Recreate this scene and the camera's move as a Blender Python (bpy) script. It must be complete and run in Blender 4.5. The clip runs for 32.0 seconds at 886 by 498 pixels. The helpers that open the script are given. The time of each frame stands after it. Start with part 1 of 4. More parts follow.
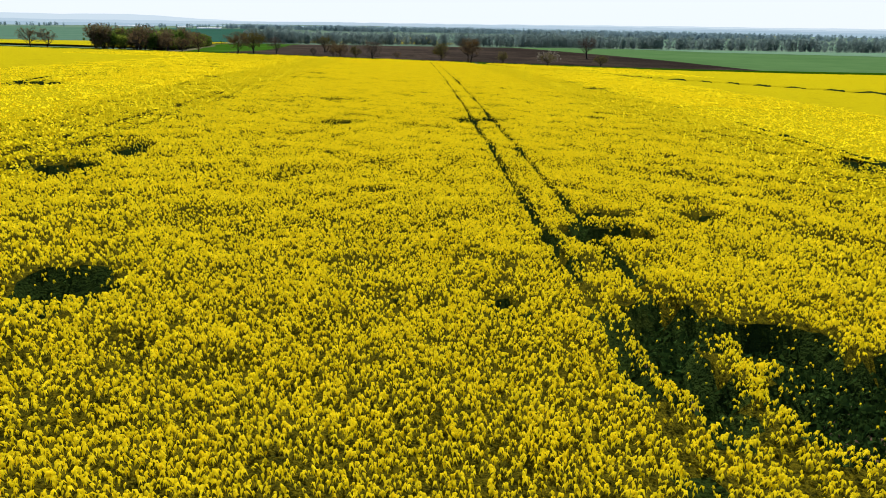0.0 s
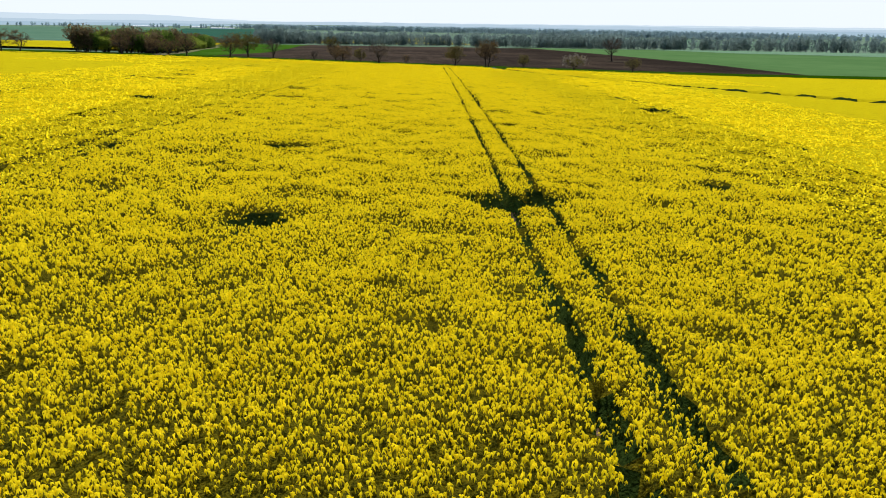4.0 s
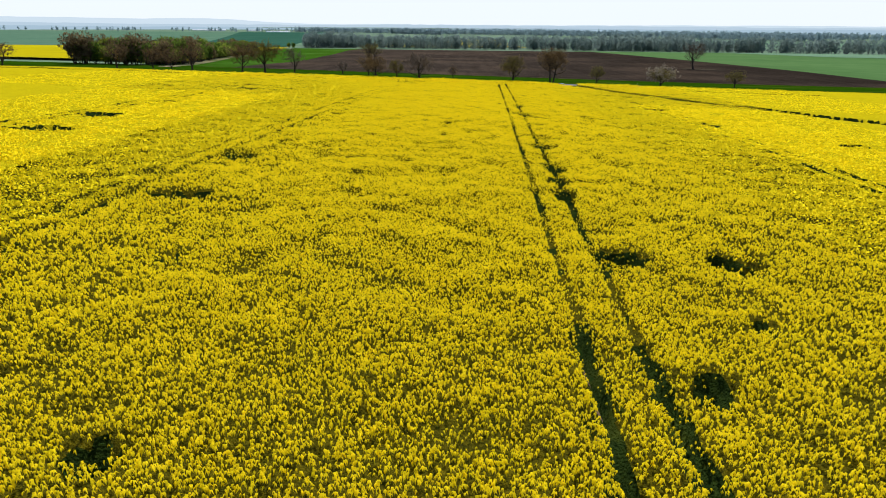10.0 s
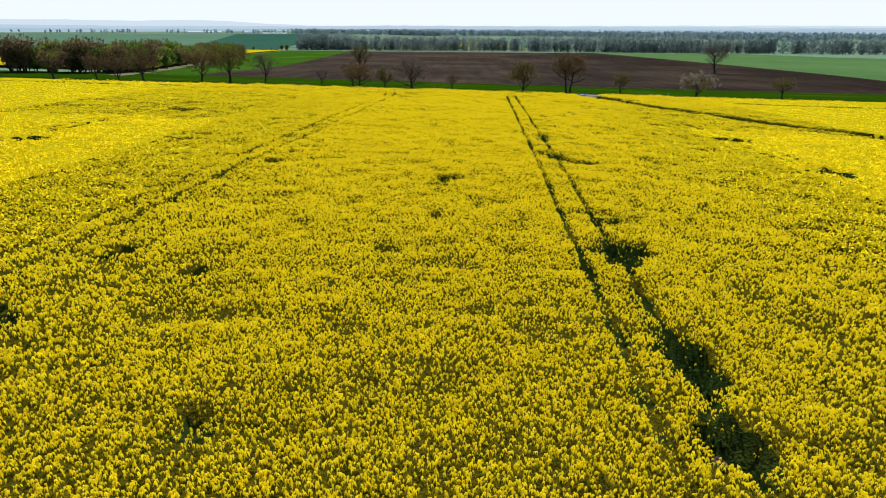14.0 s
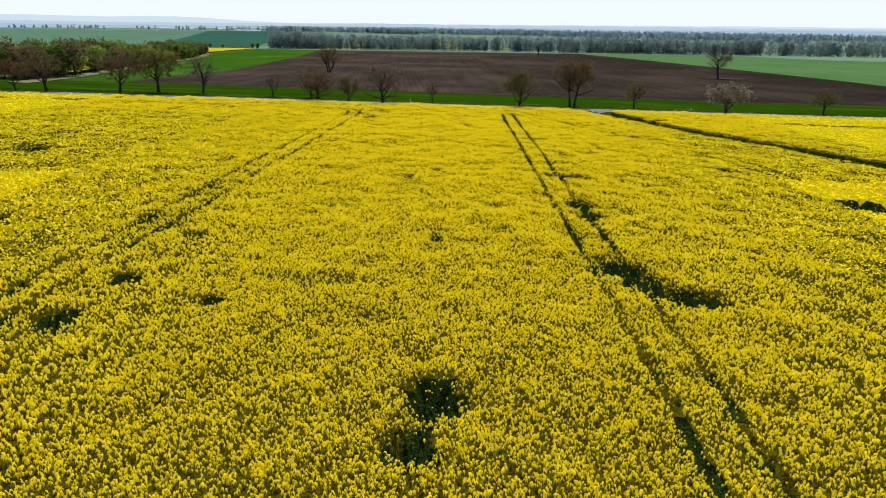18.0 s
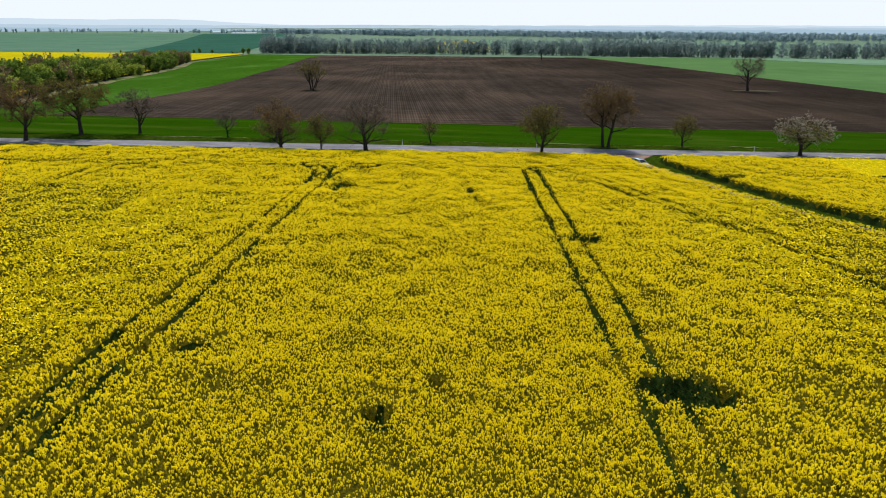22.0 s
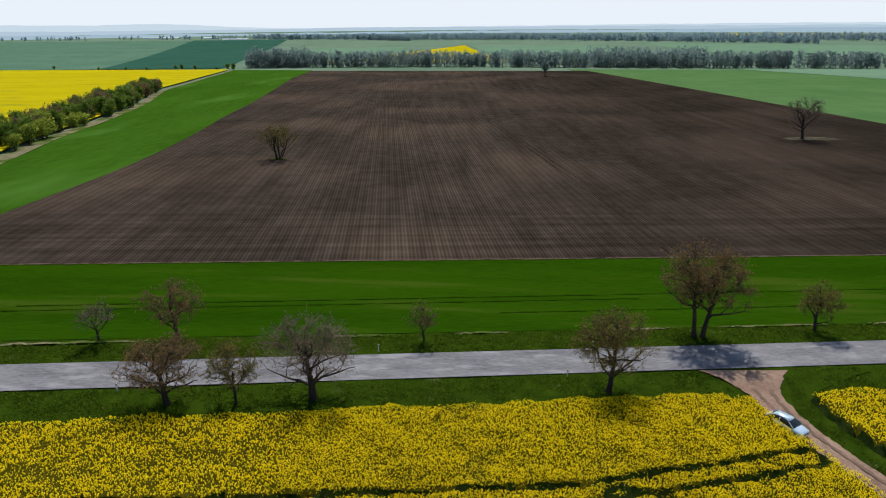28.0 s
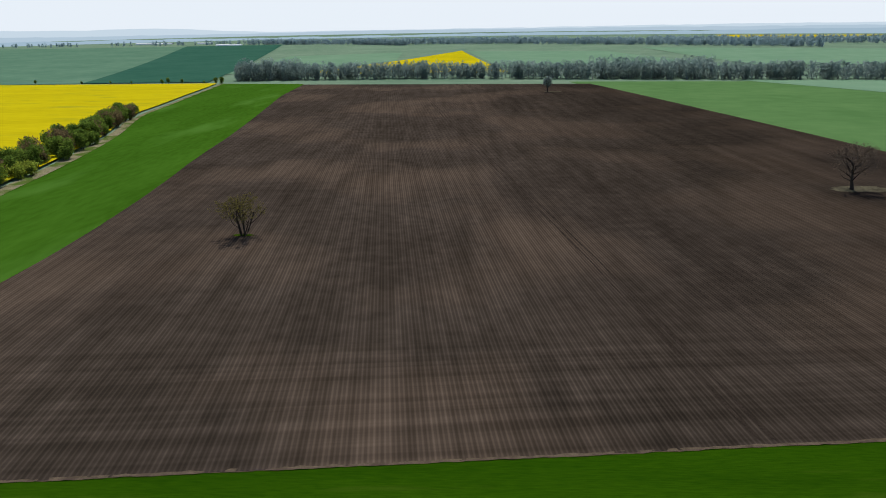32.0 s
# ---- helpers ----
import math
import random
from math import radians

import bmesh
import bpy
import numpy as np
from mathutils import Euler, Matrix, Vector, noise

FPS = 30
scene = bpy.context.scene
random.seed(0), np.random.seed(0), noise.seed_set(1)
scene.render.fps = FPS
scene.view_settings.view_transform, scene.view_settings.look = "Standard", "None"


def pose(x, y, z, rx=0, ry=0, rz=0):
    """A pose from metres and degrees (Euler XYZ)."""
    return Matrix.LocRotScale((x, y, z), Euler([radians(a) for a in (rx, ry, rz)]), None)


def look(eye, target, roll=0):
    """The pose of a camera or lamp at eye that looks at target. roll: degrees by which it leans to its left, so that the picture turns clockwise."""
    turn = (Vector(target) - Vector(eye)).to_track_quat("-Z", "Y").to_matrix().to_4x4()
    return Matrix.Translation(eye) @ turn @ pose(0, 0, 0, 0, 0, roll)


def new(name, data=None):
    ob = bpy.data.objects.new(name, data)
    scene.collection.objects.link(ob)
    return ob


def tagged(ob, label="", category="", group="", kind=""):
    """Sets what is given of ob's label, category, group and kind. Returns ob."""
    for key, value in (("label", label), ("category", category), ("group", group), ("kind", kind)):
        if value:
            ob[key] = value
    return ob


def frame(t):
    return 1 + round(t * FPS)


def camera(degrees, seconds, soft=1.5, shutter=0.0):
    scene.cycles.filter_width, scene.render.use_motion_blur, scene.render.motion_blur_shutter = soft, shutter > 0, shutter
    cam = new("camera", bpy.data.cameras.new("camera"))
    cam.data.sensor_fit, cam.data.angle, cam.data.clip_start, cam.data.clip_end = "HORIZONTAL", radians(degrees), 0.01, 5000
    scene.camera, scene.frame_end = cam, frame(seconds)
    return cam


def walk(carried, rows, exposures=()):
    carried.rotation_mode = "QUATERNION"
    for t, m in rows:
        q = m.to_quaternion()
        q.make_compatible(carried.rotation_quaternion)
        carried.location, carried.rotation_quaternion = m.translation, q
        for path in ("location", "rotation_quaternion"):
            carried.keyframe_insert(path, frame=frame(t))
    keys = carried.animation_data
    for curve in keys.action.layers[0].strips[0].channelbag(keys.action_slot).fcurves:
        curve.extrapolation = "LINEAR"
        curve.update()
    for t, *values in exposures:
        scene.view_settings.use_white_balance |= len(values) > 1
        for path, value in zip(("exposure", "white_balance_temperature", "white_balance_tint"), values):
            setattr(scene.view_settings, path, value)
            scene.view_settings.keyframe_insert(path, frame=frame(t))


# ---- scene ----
cam = camera(69.89, 32.0, soft=1.0)
# seconds, x, y, z, pitch, roll, yaw
ROWS = (
    (0.0, -1.01, -218.56, 12.62, -19.06, -0.81, -3.69),
    (0.5, -0.70, -215.01, 12.60, -19.12, -0.86, -3.68),
    (1.0, -0.40, -211.12, 12.66, -19.13, -0.96, -3.69),
    (1.5, -0.12, -207.21, 12.73, -19.17, -0.97, -3.30),
    (2.0, 0.15, -202.94, 12.79, -19.15, -0.92, -2.73),
    (2.5, 0.37, -198.84, 12.84, -19.16, -0.95, -2.38),
    (3.0, 0.61, -194.32, 12.86, -19.11, -0.91, -2.39),
    (3.5, 0.87, -189.85, 12.97, -19.10, -0.85, -2.43),
    (5.5, 2.09, -172.08, 13.79, -19.06, -0.51, -2.30),
    (6.0, 2.27, -167.56, 14.01, -19.04, -0.54, -2.34),
    (6.5, 2.47, -163.24, 14.16, -19.02, -0.51, -2.36),
    (7.0, 2.62, -158.72, 14.33, -18.99, -0.49, -1.81),
    (7.5, 2.81, -154.31, 14.43, -18.99, -0.46, 0.02),
    (8.0, 2.99, -149.67, 14.50, -18.98, -0.39, 2.12),
    (8.5, 3.08, -145.25, 14.56, -18.99, -0.37, 2.26),
    (9.0, 3.17, -140.57, 14.66, -18.97, -0.38, 2.28),
    (9.5, 3.17, -136.04, 14.70, -19.02, -0.38, 2.27),
    (10.0, 3.13, -131.29, 14.78, -19.01, -0.40, 2.26),
    (10.5, 3.11, -126.72, 14.79, -19.04, -0.28, 2.22),
    (11.0, 3.08, -121.92, 14.83, -19.03, -0.30, 2.30),
    (11.5, 3.01, -117.39, 14.84, -18.99, -0.30, 2.30),
    (12.0, 2.83, -112.60, 14.86, -18.98, -0.43, 2.28),
    (12.5, 2.69, -108.05, 14.87, -18.98, -0.42, 2.26),
    (13.0, 2.52, -103.36, 14.89, -18.95, -0.39, 2.23),
    (13.5, 2.38, -98.86, 14.87, -18.97, -0.34, 2.18),
    (14.0, 2.28, -93.99, 14.85, -18.92, -0.20, 2.16),
    (14.5, 2.16, -89.44, 14.81, -18.91, -0.14, 1.65),
    (16.5, 1.39, -70.72, 14.98, -19.00, -0.60, 0.43),
    (17.0, 1.20, -65.96, 15.08, -18.99, -0.59, 0.37),
    (17.5, 1.02, -61.41, 15.15, -19.05, -0.63, 0.33),
    (18.0, 0.91, -56.65, 15.34, -19.04, -0.61, 0.32),
    (18.5, 0.80, -52.05, 15.61, -19.05, -0.52, 0.31),
    (19.0, 0.68, -47.25, 15.91, -19.00, -0.49, 0.29),
    (19.5, 0.58, -42.70, 16.19, -18.96, -0.45, 0.26),
    (20.0, 0.46, -37.87, 16.65, -18.97, -0.41, 0.21),
    (20.5, 0.40, -33.22, 17.17, -18.98, -0.44, 0.20),
    (21.0, 0.36, -28.41, 17.87, -18.97, -0.37, 0.18),
    (21.5, 0.33, -23.74, 18.59, -19.01, -0.33, 0.15),
    (22.0, 0.30, -19.04, 19.45, -19.02, -0.24, 0.12),
    (22.5, 0.23, -14.40, 20.33, -19.06, -0.20, 0.10),
    (23.0, 0.10, -9.62, 21.38, -19.07, -0.14, 0.06),
    (23.5, 0.03, -4.84, 22.59, -19.11, -0.10, 0.04),
    (24.0, 0.00, 0.00, 24.00, -19.08, -0.00, 0.00),
    (24.5, -0.04, 4.68, 25.42, -19.13, 0.07, -0.02),
    (26.5, -0.01, 23.11, 31.22, -19.14, 0.22, -0.10),
    (27.0, 0.02, 27.88, 32.63, -19.12, 0.23, -0.12),
    (27.5, 0.00, 32.63, 34.03, -19.17, 0.33, -0.15),
    (28.0, -0.01, 37.51, 35.54, -19.12, 0.47, -0.26),
    (28.5, 0.03, 42.23, 37.08, -19.20, 0.60, -0.33),
    (29.0, -0.01, 47.01, 38.71, -19.17, 0.62, -0.39),
    (29.5, -0.04, 51.68, 40.23, -19.19, 0.65, -0.45),
    (30.0, -0.05, 56.49, 41.74, -19.13, 0.62, -0.44),
    (30.5, 0.14, 61.49, 43.24, -19.13, 0.62, -0.50),
    (31.0, 0.36, 66.50, 44.75, -19.09, 0.68, -0.49),
    (31.5, 0.55, 71.47, 46.29, -19.10, 0.76, -0.51),
    (32.0, 0.70, 76.40, 47.83, -19.09, 0.84, -0.52),
)
walk(cam, [(t, pose(x, y, z, 90 + p, r, w)) for t, x, y, z, p, r, w in ROWS],
     exposures=((0.0, 0.16), (17.0, 0.16), (24.0, 0.10), (28.0, 0.02), (32.0, 0.0)))

# ---- world, sun ----
SUN_EL, SUN_AZ = 56.0, 2.0          # degrees above the horizon, and east of the way the camera flies
world = bpy.data.worlds.new("sky")
scene.world = world
world.use_nodes = True
wn = world.node_tree
sky = wn.nodes.new("ShaderNodeTexSky")
sky.sky_type, sky.sun_disc = "NISHITA", False
sky.sun_elevation, sky.sun_rotation = radians(SUN_EL), radians(SUN_AZ)
sky.air_density, sky.dust_density, sky.ozone_density = 1.0, 0.4, 1.0
wn.links.new(sky.outputs[0], wn.nodes["Background"].inputs[0])
wn.nodes["Background"].inputs[1].default_value = 0.12
sun_data = bpy.data.lights.new("sun", "SUN")
sun_data.energy, sun_data.angle, sun_data.color = 5.0, radians(0.6), (1.0, 0.94, 0.85)
sun = new("sun", sun_data)
_a, _e = radians(SUN_AZ), radians(SUN_EL)
sun.matrix_world = look((0, 0, 300), Vector((0, 0, 300)) - Vector((math.sin(_a) * math.cos(_e), math.cos(_a) * math.cos(_e), math.sin(_e))))

# ---- terrain ----
YK = np.array([-1600, -500, -216, -120, -60, 0, 60, 84, 108, 156, 240, 300, 700, 864, 1200, 1700, 2400, 3200, 4200, 4900.0])
ZK = np.array([4, 3.4, 2.4, 1.86, 0.96, -0.36, -1.92, -2.4, -2.58, -3.0, -4.32, -5.16, -10.3, -12.7, -13.5, -9, 2, 14, 34, 42.0])
SK = np.array([-.03, -.03, -.03, -.03, -.03, -.03, -.03, -.03, -.03, -.028, -.022, -.018, -.004, 0, 0, 0, 0, 0, 0, 0])


def glide(knots, values, y):
    """A smooth curve through knots."""
    y = np.clip(y, knots[0], knots[-1] - 1e-6)
    i = np.clip(np.searchsorted(knots, y, side="right") - 1, 0, len(knots) - 2)
    d = np.diff(values) / np.diff(knots)
    m = np.concatenate([[d[0]], (d[1:] + d[:-1]) / 2, [d[-1]]])
    h = knots[i + 1] - knots[i]
    t = (y - knots[i]) / h
    return ((1 + 2 * t) * (1 - t) ** 2 * values[i] + t * (1 - t) ** 2 * h * m[i]
            + t * t * (3 - 2 * t) * values[i + 1] + t * t * (t - 1) * h * m[i + 1])


def ground_z(x, y):
    x, y = np.asarray(x, float), np.asarray(y, float)
    return glide(YK, ZK, y) + glide(YK, SK, y) * 250 * np.tanh(x / 250)


def gz(x, y):
    return float(ground_z(x, y))


def vnoise(x, y, seed=0):
    """Smooth value noise between 0 and 1."""
    xi, yi = np.floor(x).astype(np.int64), np.floor(y).astype(np.int64)
    fx, fy = x - xi, y - yi
    fx, fy = fx * fx * (3 - 2 * fx), fy * fy * (3 - 2 * fy)

    def h(a, b):
        n = (a * 374761393 + b * 668265263 + seed * 974711) & 0x7FFFFFFF
        n = ((n ^ (n >> 13)) * 1274126177) & 0x7FFFFFFF
        return ((n ^ (n >> 16)) & 0xFFFF) / 65535.0
    return ((h(xi, yi) * (1 - fx) + h(xi + 1, yi) * fx) * (1 - fy)
            + (h(xi, yi + 1) * (1 - fx) + h(xi + 1, yi + 1) * fx) * fy)


def fbm(x, y, seed=0):
    return 0.5 * vnoise(x, y, seed) + 0.3 * vnoise(2.1 * x, 2.1 * y, seed + 1) + 0.2 * vnoise(4.3 * x, 4.3 * y, seed + 2)


# ---- materials ----
def material(name, low, high, scale=1.0, fine=8.0, rough=0.9, bump=0.3, depth=0.05, extra=None, sheen=0.0, through_light=0.0,
             vary=0.0, metal=0.0, stretch=(1, 1, 1), coat=0.0):
    """Two colours mixed by noise at two scales in metres; extra: a third colour, its noise scale, threshold and amount."""
    m = bpy.data.materials.new(name)
    m.use_nodes = True
    nt = m.node_tree
    b = nt.nodes["Principled BSDF"]
    out = nt.nodes["Material Output"]
    co = nt.nodes.new("ShaderNodeTexCoord")
    mp = nt.nodes.new("ShaderNodeMapping")
    mp.inputs["Scale"].default_value = stretch
    nt.links.new(co.outputs["Object"], mp.inputs["Vector"])

    def noise_at(s, detail):
        n = nt.nodes.new("ShaderNodeTexNoise")
        n.inputs["Scale"].default_value, n.inputs["Detail"].default_value = s, detail
        nt.links.new(mp.outputs[0], n.inputs["Vector"])
        return n.outputs["Fac"]
    a, c = noise_at(1.0 / scale, 3), noise_at(fine / scale, 4)
    add = nt.nodes.new("ShaderNodeMath")
    add.operation = "ADD"
    nt.links.new(a, add.inputs[0])
    nt.links.new(c, add.inputs[1])
    rng = nt.nodes.new("ShaderNodeMapRange")
    rng.inputs["From Min"].default_value, rng.inputs["From Max"].default_value = 0.7, 1.3
    nt.links.new(add.outputs[0], rng.inputs[0])
    mix = nt.nodes.new("ShaderNodeMix")
    mix.data_type = "RGBA"
    nt.links.new(rng.outputs[0], mix.inputs["Factor"])
    mix.inputs[6].default_value, mix.inputs[7].default_value = (*low, 1), (*high, 1)
    col = mix.outputs[2]
    if extra:
        colour, s, thr, amount = extra
        n = noise_at(s, 4)
        r2 = nt.nodes.new("ShaderNodeMapRange")
        r2.inputs["From Min"].default_value, r2.inputs["From Max"].default_value = thr, thr + 0.12
        r2.inputs["To Max"].default_value = amount
        nt.links.new(n, r2.inputs[0])
        mx = nt.nodes.new("ShaderNodeMix")
        mx.data_type = "RGBA"
        nt.links.new(r2.outputs[0], mx.inputs["Factor"])
        nt.links.new(col, mx.inputs[6])
        mx.inputs[7].default_value = (*colour, 1)
        col = mx.outputs[2]
    if vary:
        oi = nt.nodes.new("ShaderNodeNewGeometry")
        hv = nt.nodes.new("ShaderNodeHueSaturation")
        r3 = nt.nodes.new("ShaderNodeMapRange")
        r3.inputs["To Min"].default_value, r3.inputs["To Max"].default_value = 1 - vary, 1 + vary
        nt.links.new(oi.outputs["Random Per Island"], r3.inputs[0])
        nt.links.new(r3.outputs[0], hv.inputs["Value"])
        nt.links.new(col, hv.inputs["Color"])
        col = hv.outputs[0]
    nt.links.new(col, b.inputs["Base Color"])
    b.inputs["Roughness"].default_value, b.inputs["Metallic"].default_value = rough, metal
    b.inputs["Specular IOR Level"].default_value = 0.0 if rough > 0.62 else 0.5
    b.inputs["Coat Weight"].default_value = coat
    if bump:
        bp = nt.nodes.new("ShaderNodeBump")
        bp.inputs["Strength"].default_value, bp.inputs["Distance"].default_value = bump, depth
        nt.links.new(c, bp.inputs["Height"])
        nt.links.new(bp.outputs[0], b.inputs["Normal"])
    if through_light:
        tr = nt.nodes.new("ShaderNodeBsdfTranslucent")
        nt.links.new(col, tr.inputs["Color"])
        ms = nt.nodes.new("ShaderNodeMixShader")
        ms.inputs[0].default_value = through_light
        nt.links.new(b.outputs[0], ms.inputs[1])
        nt.links.new(tr.outputs[0], ms.inputs[2])
        nt.links.new(ms.outputs[0], out.inputs["Surface"])
    return m


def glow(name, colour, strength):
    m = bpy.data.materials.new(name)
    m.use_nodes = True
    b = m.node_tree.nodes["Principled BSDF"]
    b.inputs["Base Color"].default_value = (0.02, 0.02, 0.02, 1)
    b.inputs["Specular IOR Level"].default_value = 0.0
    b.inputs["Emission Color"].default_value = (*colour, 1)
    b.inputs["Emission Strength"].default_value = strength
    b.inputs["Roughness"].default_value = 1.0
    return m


# grass green, greyed and blued to carry the haze over distant land
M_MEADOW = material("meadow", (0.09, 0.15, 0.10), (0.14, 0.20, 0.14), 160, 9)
M_SOIL = material("field_soil", (0.075, 0.048, 0.034), (0.15, 0.10, 0.075), 2.0, 9, bump=0.6)
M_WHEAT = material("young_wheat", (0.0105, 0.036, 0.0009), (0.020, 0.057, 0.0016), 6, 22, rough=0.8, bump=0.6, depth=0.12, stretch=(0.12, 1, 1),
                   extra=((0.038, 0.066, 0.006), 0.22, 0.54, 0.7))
# same wheat crop, its brighter look at another view angle put into the colour
M_WHEAT_WEST = material("view_bright_wheat", (0.023, 0.066, 0.005), (0.036, 0.095, 0.009), 26, 12, rough=0.8, bump=0.5, depth=0.1, stretch=(1, 0.25, 1),
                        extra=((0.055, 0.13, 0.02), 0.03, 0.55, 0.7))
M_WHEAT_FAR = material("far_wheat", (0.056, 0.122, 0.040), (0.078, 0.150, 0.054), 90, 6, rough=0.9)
# far crop tones, paled and blued: the distance haze is in the colour
M_WHEAT_PALE = material("haze_paled_wheat", (0.10, 0.185, 0.115), (0.13, 0.215, 0.14), 160, 6, rough=0.9)
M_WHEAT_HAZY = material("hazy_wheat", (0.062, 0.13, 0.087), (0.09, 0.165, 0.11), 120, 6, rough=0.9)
M_WHEAT_HAZE_BLUE = material("haze_blued_wheat", (0.021, 0.072, 0.05), (0.032, 0.09, 0.063), 120, 6, rough=0.9)
M_VERGE = material("verge_grass", (0.012, 0.027, 0.002), (0.030, 0.055, 0.004), 2.2, 12, bump=0.8, depth=0.12, extra=((0.20, 0.19, 0.09), 0.35, 0.66, 0.3))
M_DRY = material("dry_grass", (0.105, 0.10, 0.055), (0.20, 0.18, 0.115), 2.5, 8, bump=0.6, extra=((0.05, 0.085, 0.012), 0.12, 0.48, 0.9))
M_DIRT = material("dirt_track", (0.16, 0.105, 0.08), (0.27, 0.19, 0.145), 2.2, 9, bump=0.5, extra=((0.10, 0.065, 0.048), 0.5, 0.58, 0.7))
M_ASPHALT = material("old_asphalt", (0.105, 0.105, 0.116), (0.20, 0.20, 0.212), 2.2, 10, rough=0.75, bump=0.25, depth=0.02,
                     extra=((0.33, 0.33, 0.345), 0.75, 0.54, 0.4), stretch=(0.3, 1, 1))
M_RAPE_FAR = material("far_rape", (0.31, 0.262, 0.004), (0.41, 0.345, 0.006), 30, 10, rough=0.8, bump=0.6, depth=0.3,
                      extra=((0.22, 0.22, 0.015), 0.10, 0.57, 0.8), stretch=(0.25, 1, 1))
M_PETAL = material("rape_petals", (0.85, 0.695, 0.010), (0.94, 0.775, 0.020), 0.9, 6, rough=0.7, bump=0, through_light=0.62, vary=0.13)
# leaf greens, kept darker to hold the shade between stems and in the tracks
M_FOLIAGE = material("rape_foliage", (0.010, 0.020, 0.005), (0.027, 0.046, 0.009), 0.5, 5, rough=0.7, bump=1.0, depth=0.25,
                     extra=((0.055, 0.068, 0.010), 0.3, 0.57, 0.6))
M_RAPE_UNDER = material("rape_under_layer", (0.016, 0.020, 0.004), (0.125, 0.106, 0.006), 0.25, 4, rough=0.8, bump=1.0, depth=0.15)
M_FOLIAGE_FAR = material("rape_canopy", (0.38, 0.312, 0.004), (0.50, 0.413, 0.008), 0.5, 5, rough=0.8, bump=0.8, depth=0.25,
                         extra=((0.20, 0.17, 0.008), 0.3, 0.60, 0.4))
M_RAPE_LEAF = material("rape_leaves", (0.014, 0.036, 0.008), (0.042, 0.078, 0.018), 0.8, 6, rough=0.8, bump=0, through_light=0.3, vary=0.4)
M_BARK = material("bark", (0.028, 0.022, 0.018), (0.068, 0.054, 0.043), 0.4, 8, bump=0.8, depth=0.02, stretch=(1, 1, 0.3))
M_TWIG = material("twigs", (0.10, 0.078, 0.058), (0.18, 0.14, 0.105), 0.5, 6, bump=0)
M_TWIG_DARK = material("dark_twigs", (0.05, 0.038, 0.029), (0.10, 0.077, 0.058), 0.5, 6, bump=0)
M_BUD = material("bronze_leaves", (0.135, 0.09, 0.042), (0.23, 0.155, 0.065), 0.8, 5, bump=0, through_light=0.35, vary=0.4)
M_LEAF_OLIVE = material("olive_leaves", (0.115, 0.10, 0.026), (0.20, 0.175, 0.045), 0.8, 5, bump=0, through_light=0.35, vary=0.4)
M_BLOOM = material("white_blossom", (0.26, 0.225, 0.175), (0.43, 0.385, 0.31), 0.8, 5, bump=0, through_light=0.3, vary=0.3)
M_LEAF_GREEN = material("hedge_leaves", (0.075, 0.130, 0.020), (0.165, 0.235, 0.042), 2.5, 5, bump=0, through_light=0.5, vary=0.45)
M_LEAF_LIGHT = material("spring_leaves", (0.17, 0.225, 0.030), (0.31, 0.37, 0.06), 2.5, 5, bump=0, through_light=0.5, vary=0.4)
M_LEAF_RUST = material("rust_leaves", (0.11, 0.08, 0.042), (0.19, 0.145, 0.072), 2.5, 5, bump=0, through_light=0.45, vary=0.4)
# far tree leaves, paled towards blue to put the haze into their colour
M_WOOD_FAR = material("haze_paled_wood_leaves", (0.15, 0.21, 0.205), (0.205, 0.27, 0.25), 12, 4, bump=0, through_light=0.7, vary=0.10)
M_WOOD_DIM = material("haze_blued_wood_leaves", (0.20, 0.29, 0.315), (0.25, 0.34, 0.365), 12, 4, bump=0, through_light=0.62, vary=0.06)


# ---- mesh helpers ----
def mesh_from(name, verts, faces, mat, smooth=False):
    """A mesh from arrays: all faces have as many corners as faces has columns."""
    verts, faces = np.asarray(verts, np.float32), np.asarray(faces, np.int32)
    me = bpy.data.meshes.new(name)
    k = faces.shape[1]
    me.vertices.add(len(verts))
    me.vertices.foreach_set("co", verts.ravel())
    me.loops.add(faces.size)
    me.loops.foreach_set("vertex_index", faces.ravel())
    me.polygons.add(len(faces))
    me.polygons.foreach_set("loop_start", np.arange(0, faces.size, k, dtype=np.int32))
    me.polygons.foreach_set("loop_total", np.full(len(faces), k, np.int32))
    if smooth:
        me.polygons.foreach_set("use_smooth", np.ones(len(faces), bool))
    me.materials.append(mat)
    me.update(calc_edges=True)
    return me


def grid_faces(nu, nv):
    i = np.arange(nu - 1)[:, None] * nv + np.arange(nv - 1)[None, :]
    return np.stack([i, i + nv, i + nv + 1, i + 1], -1).reshape(-1, 4)


def put(name, me, parent=None, label=""):
    ob = new(name, me)
    if parent:
        ob.parent = parent
    return tagged(ob, label) if label else ob


def part(name, bm, mat, parent, label=""):
    me = bpy.data.meshes.new(name)
    bm.to_mesh(me)
    bm.free()
    me.materials.append(mat)
    return put(name, me, parent, label)


def thing(name, x, y, z, label, category, group="", kind="", turn=0.0, scale=1.0):
    e = new(name)
    e.matrix_basis = pose(x, y, z, 0, 0, turn) @ Matrix.Scale(scale, 4)
    return tagged(e, label, category, group, kind)


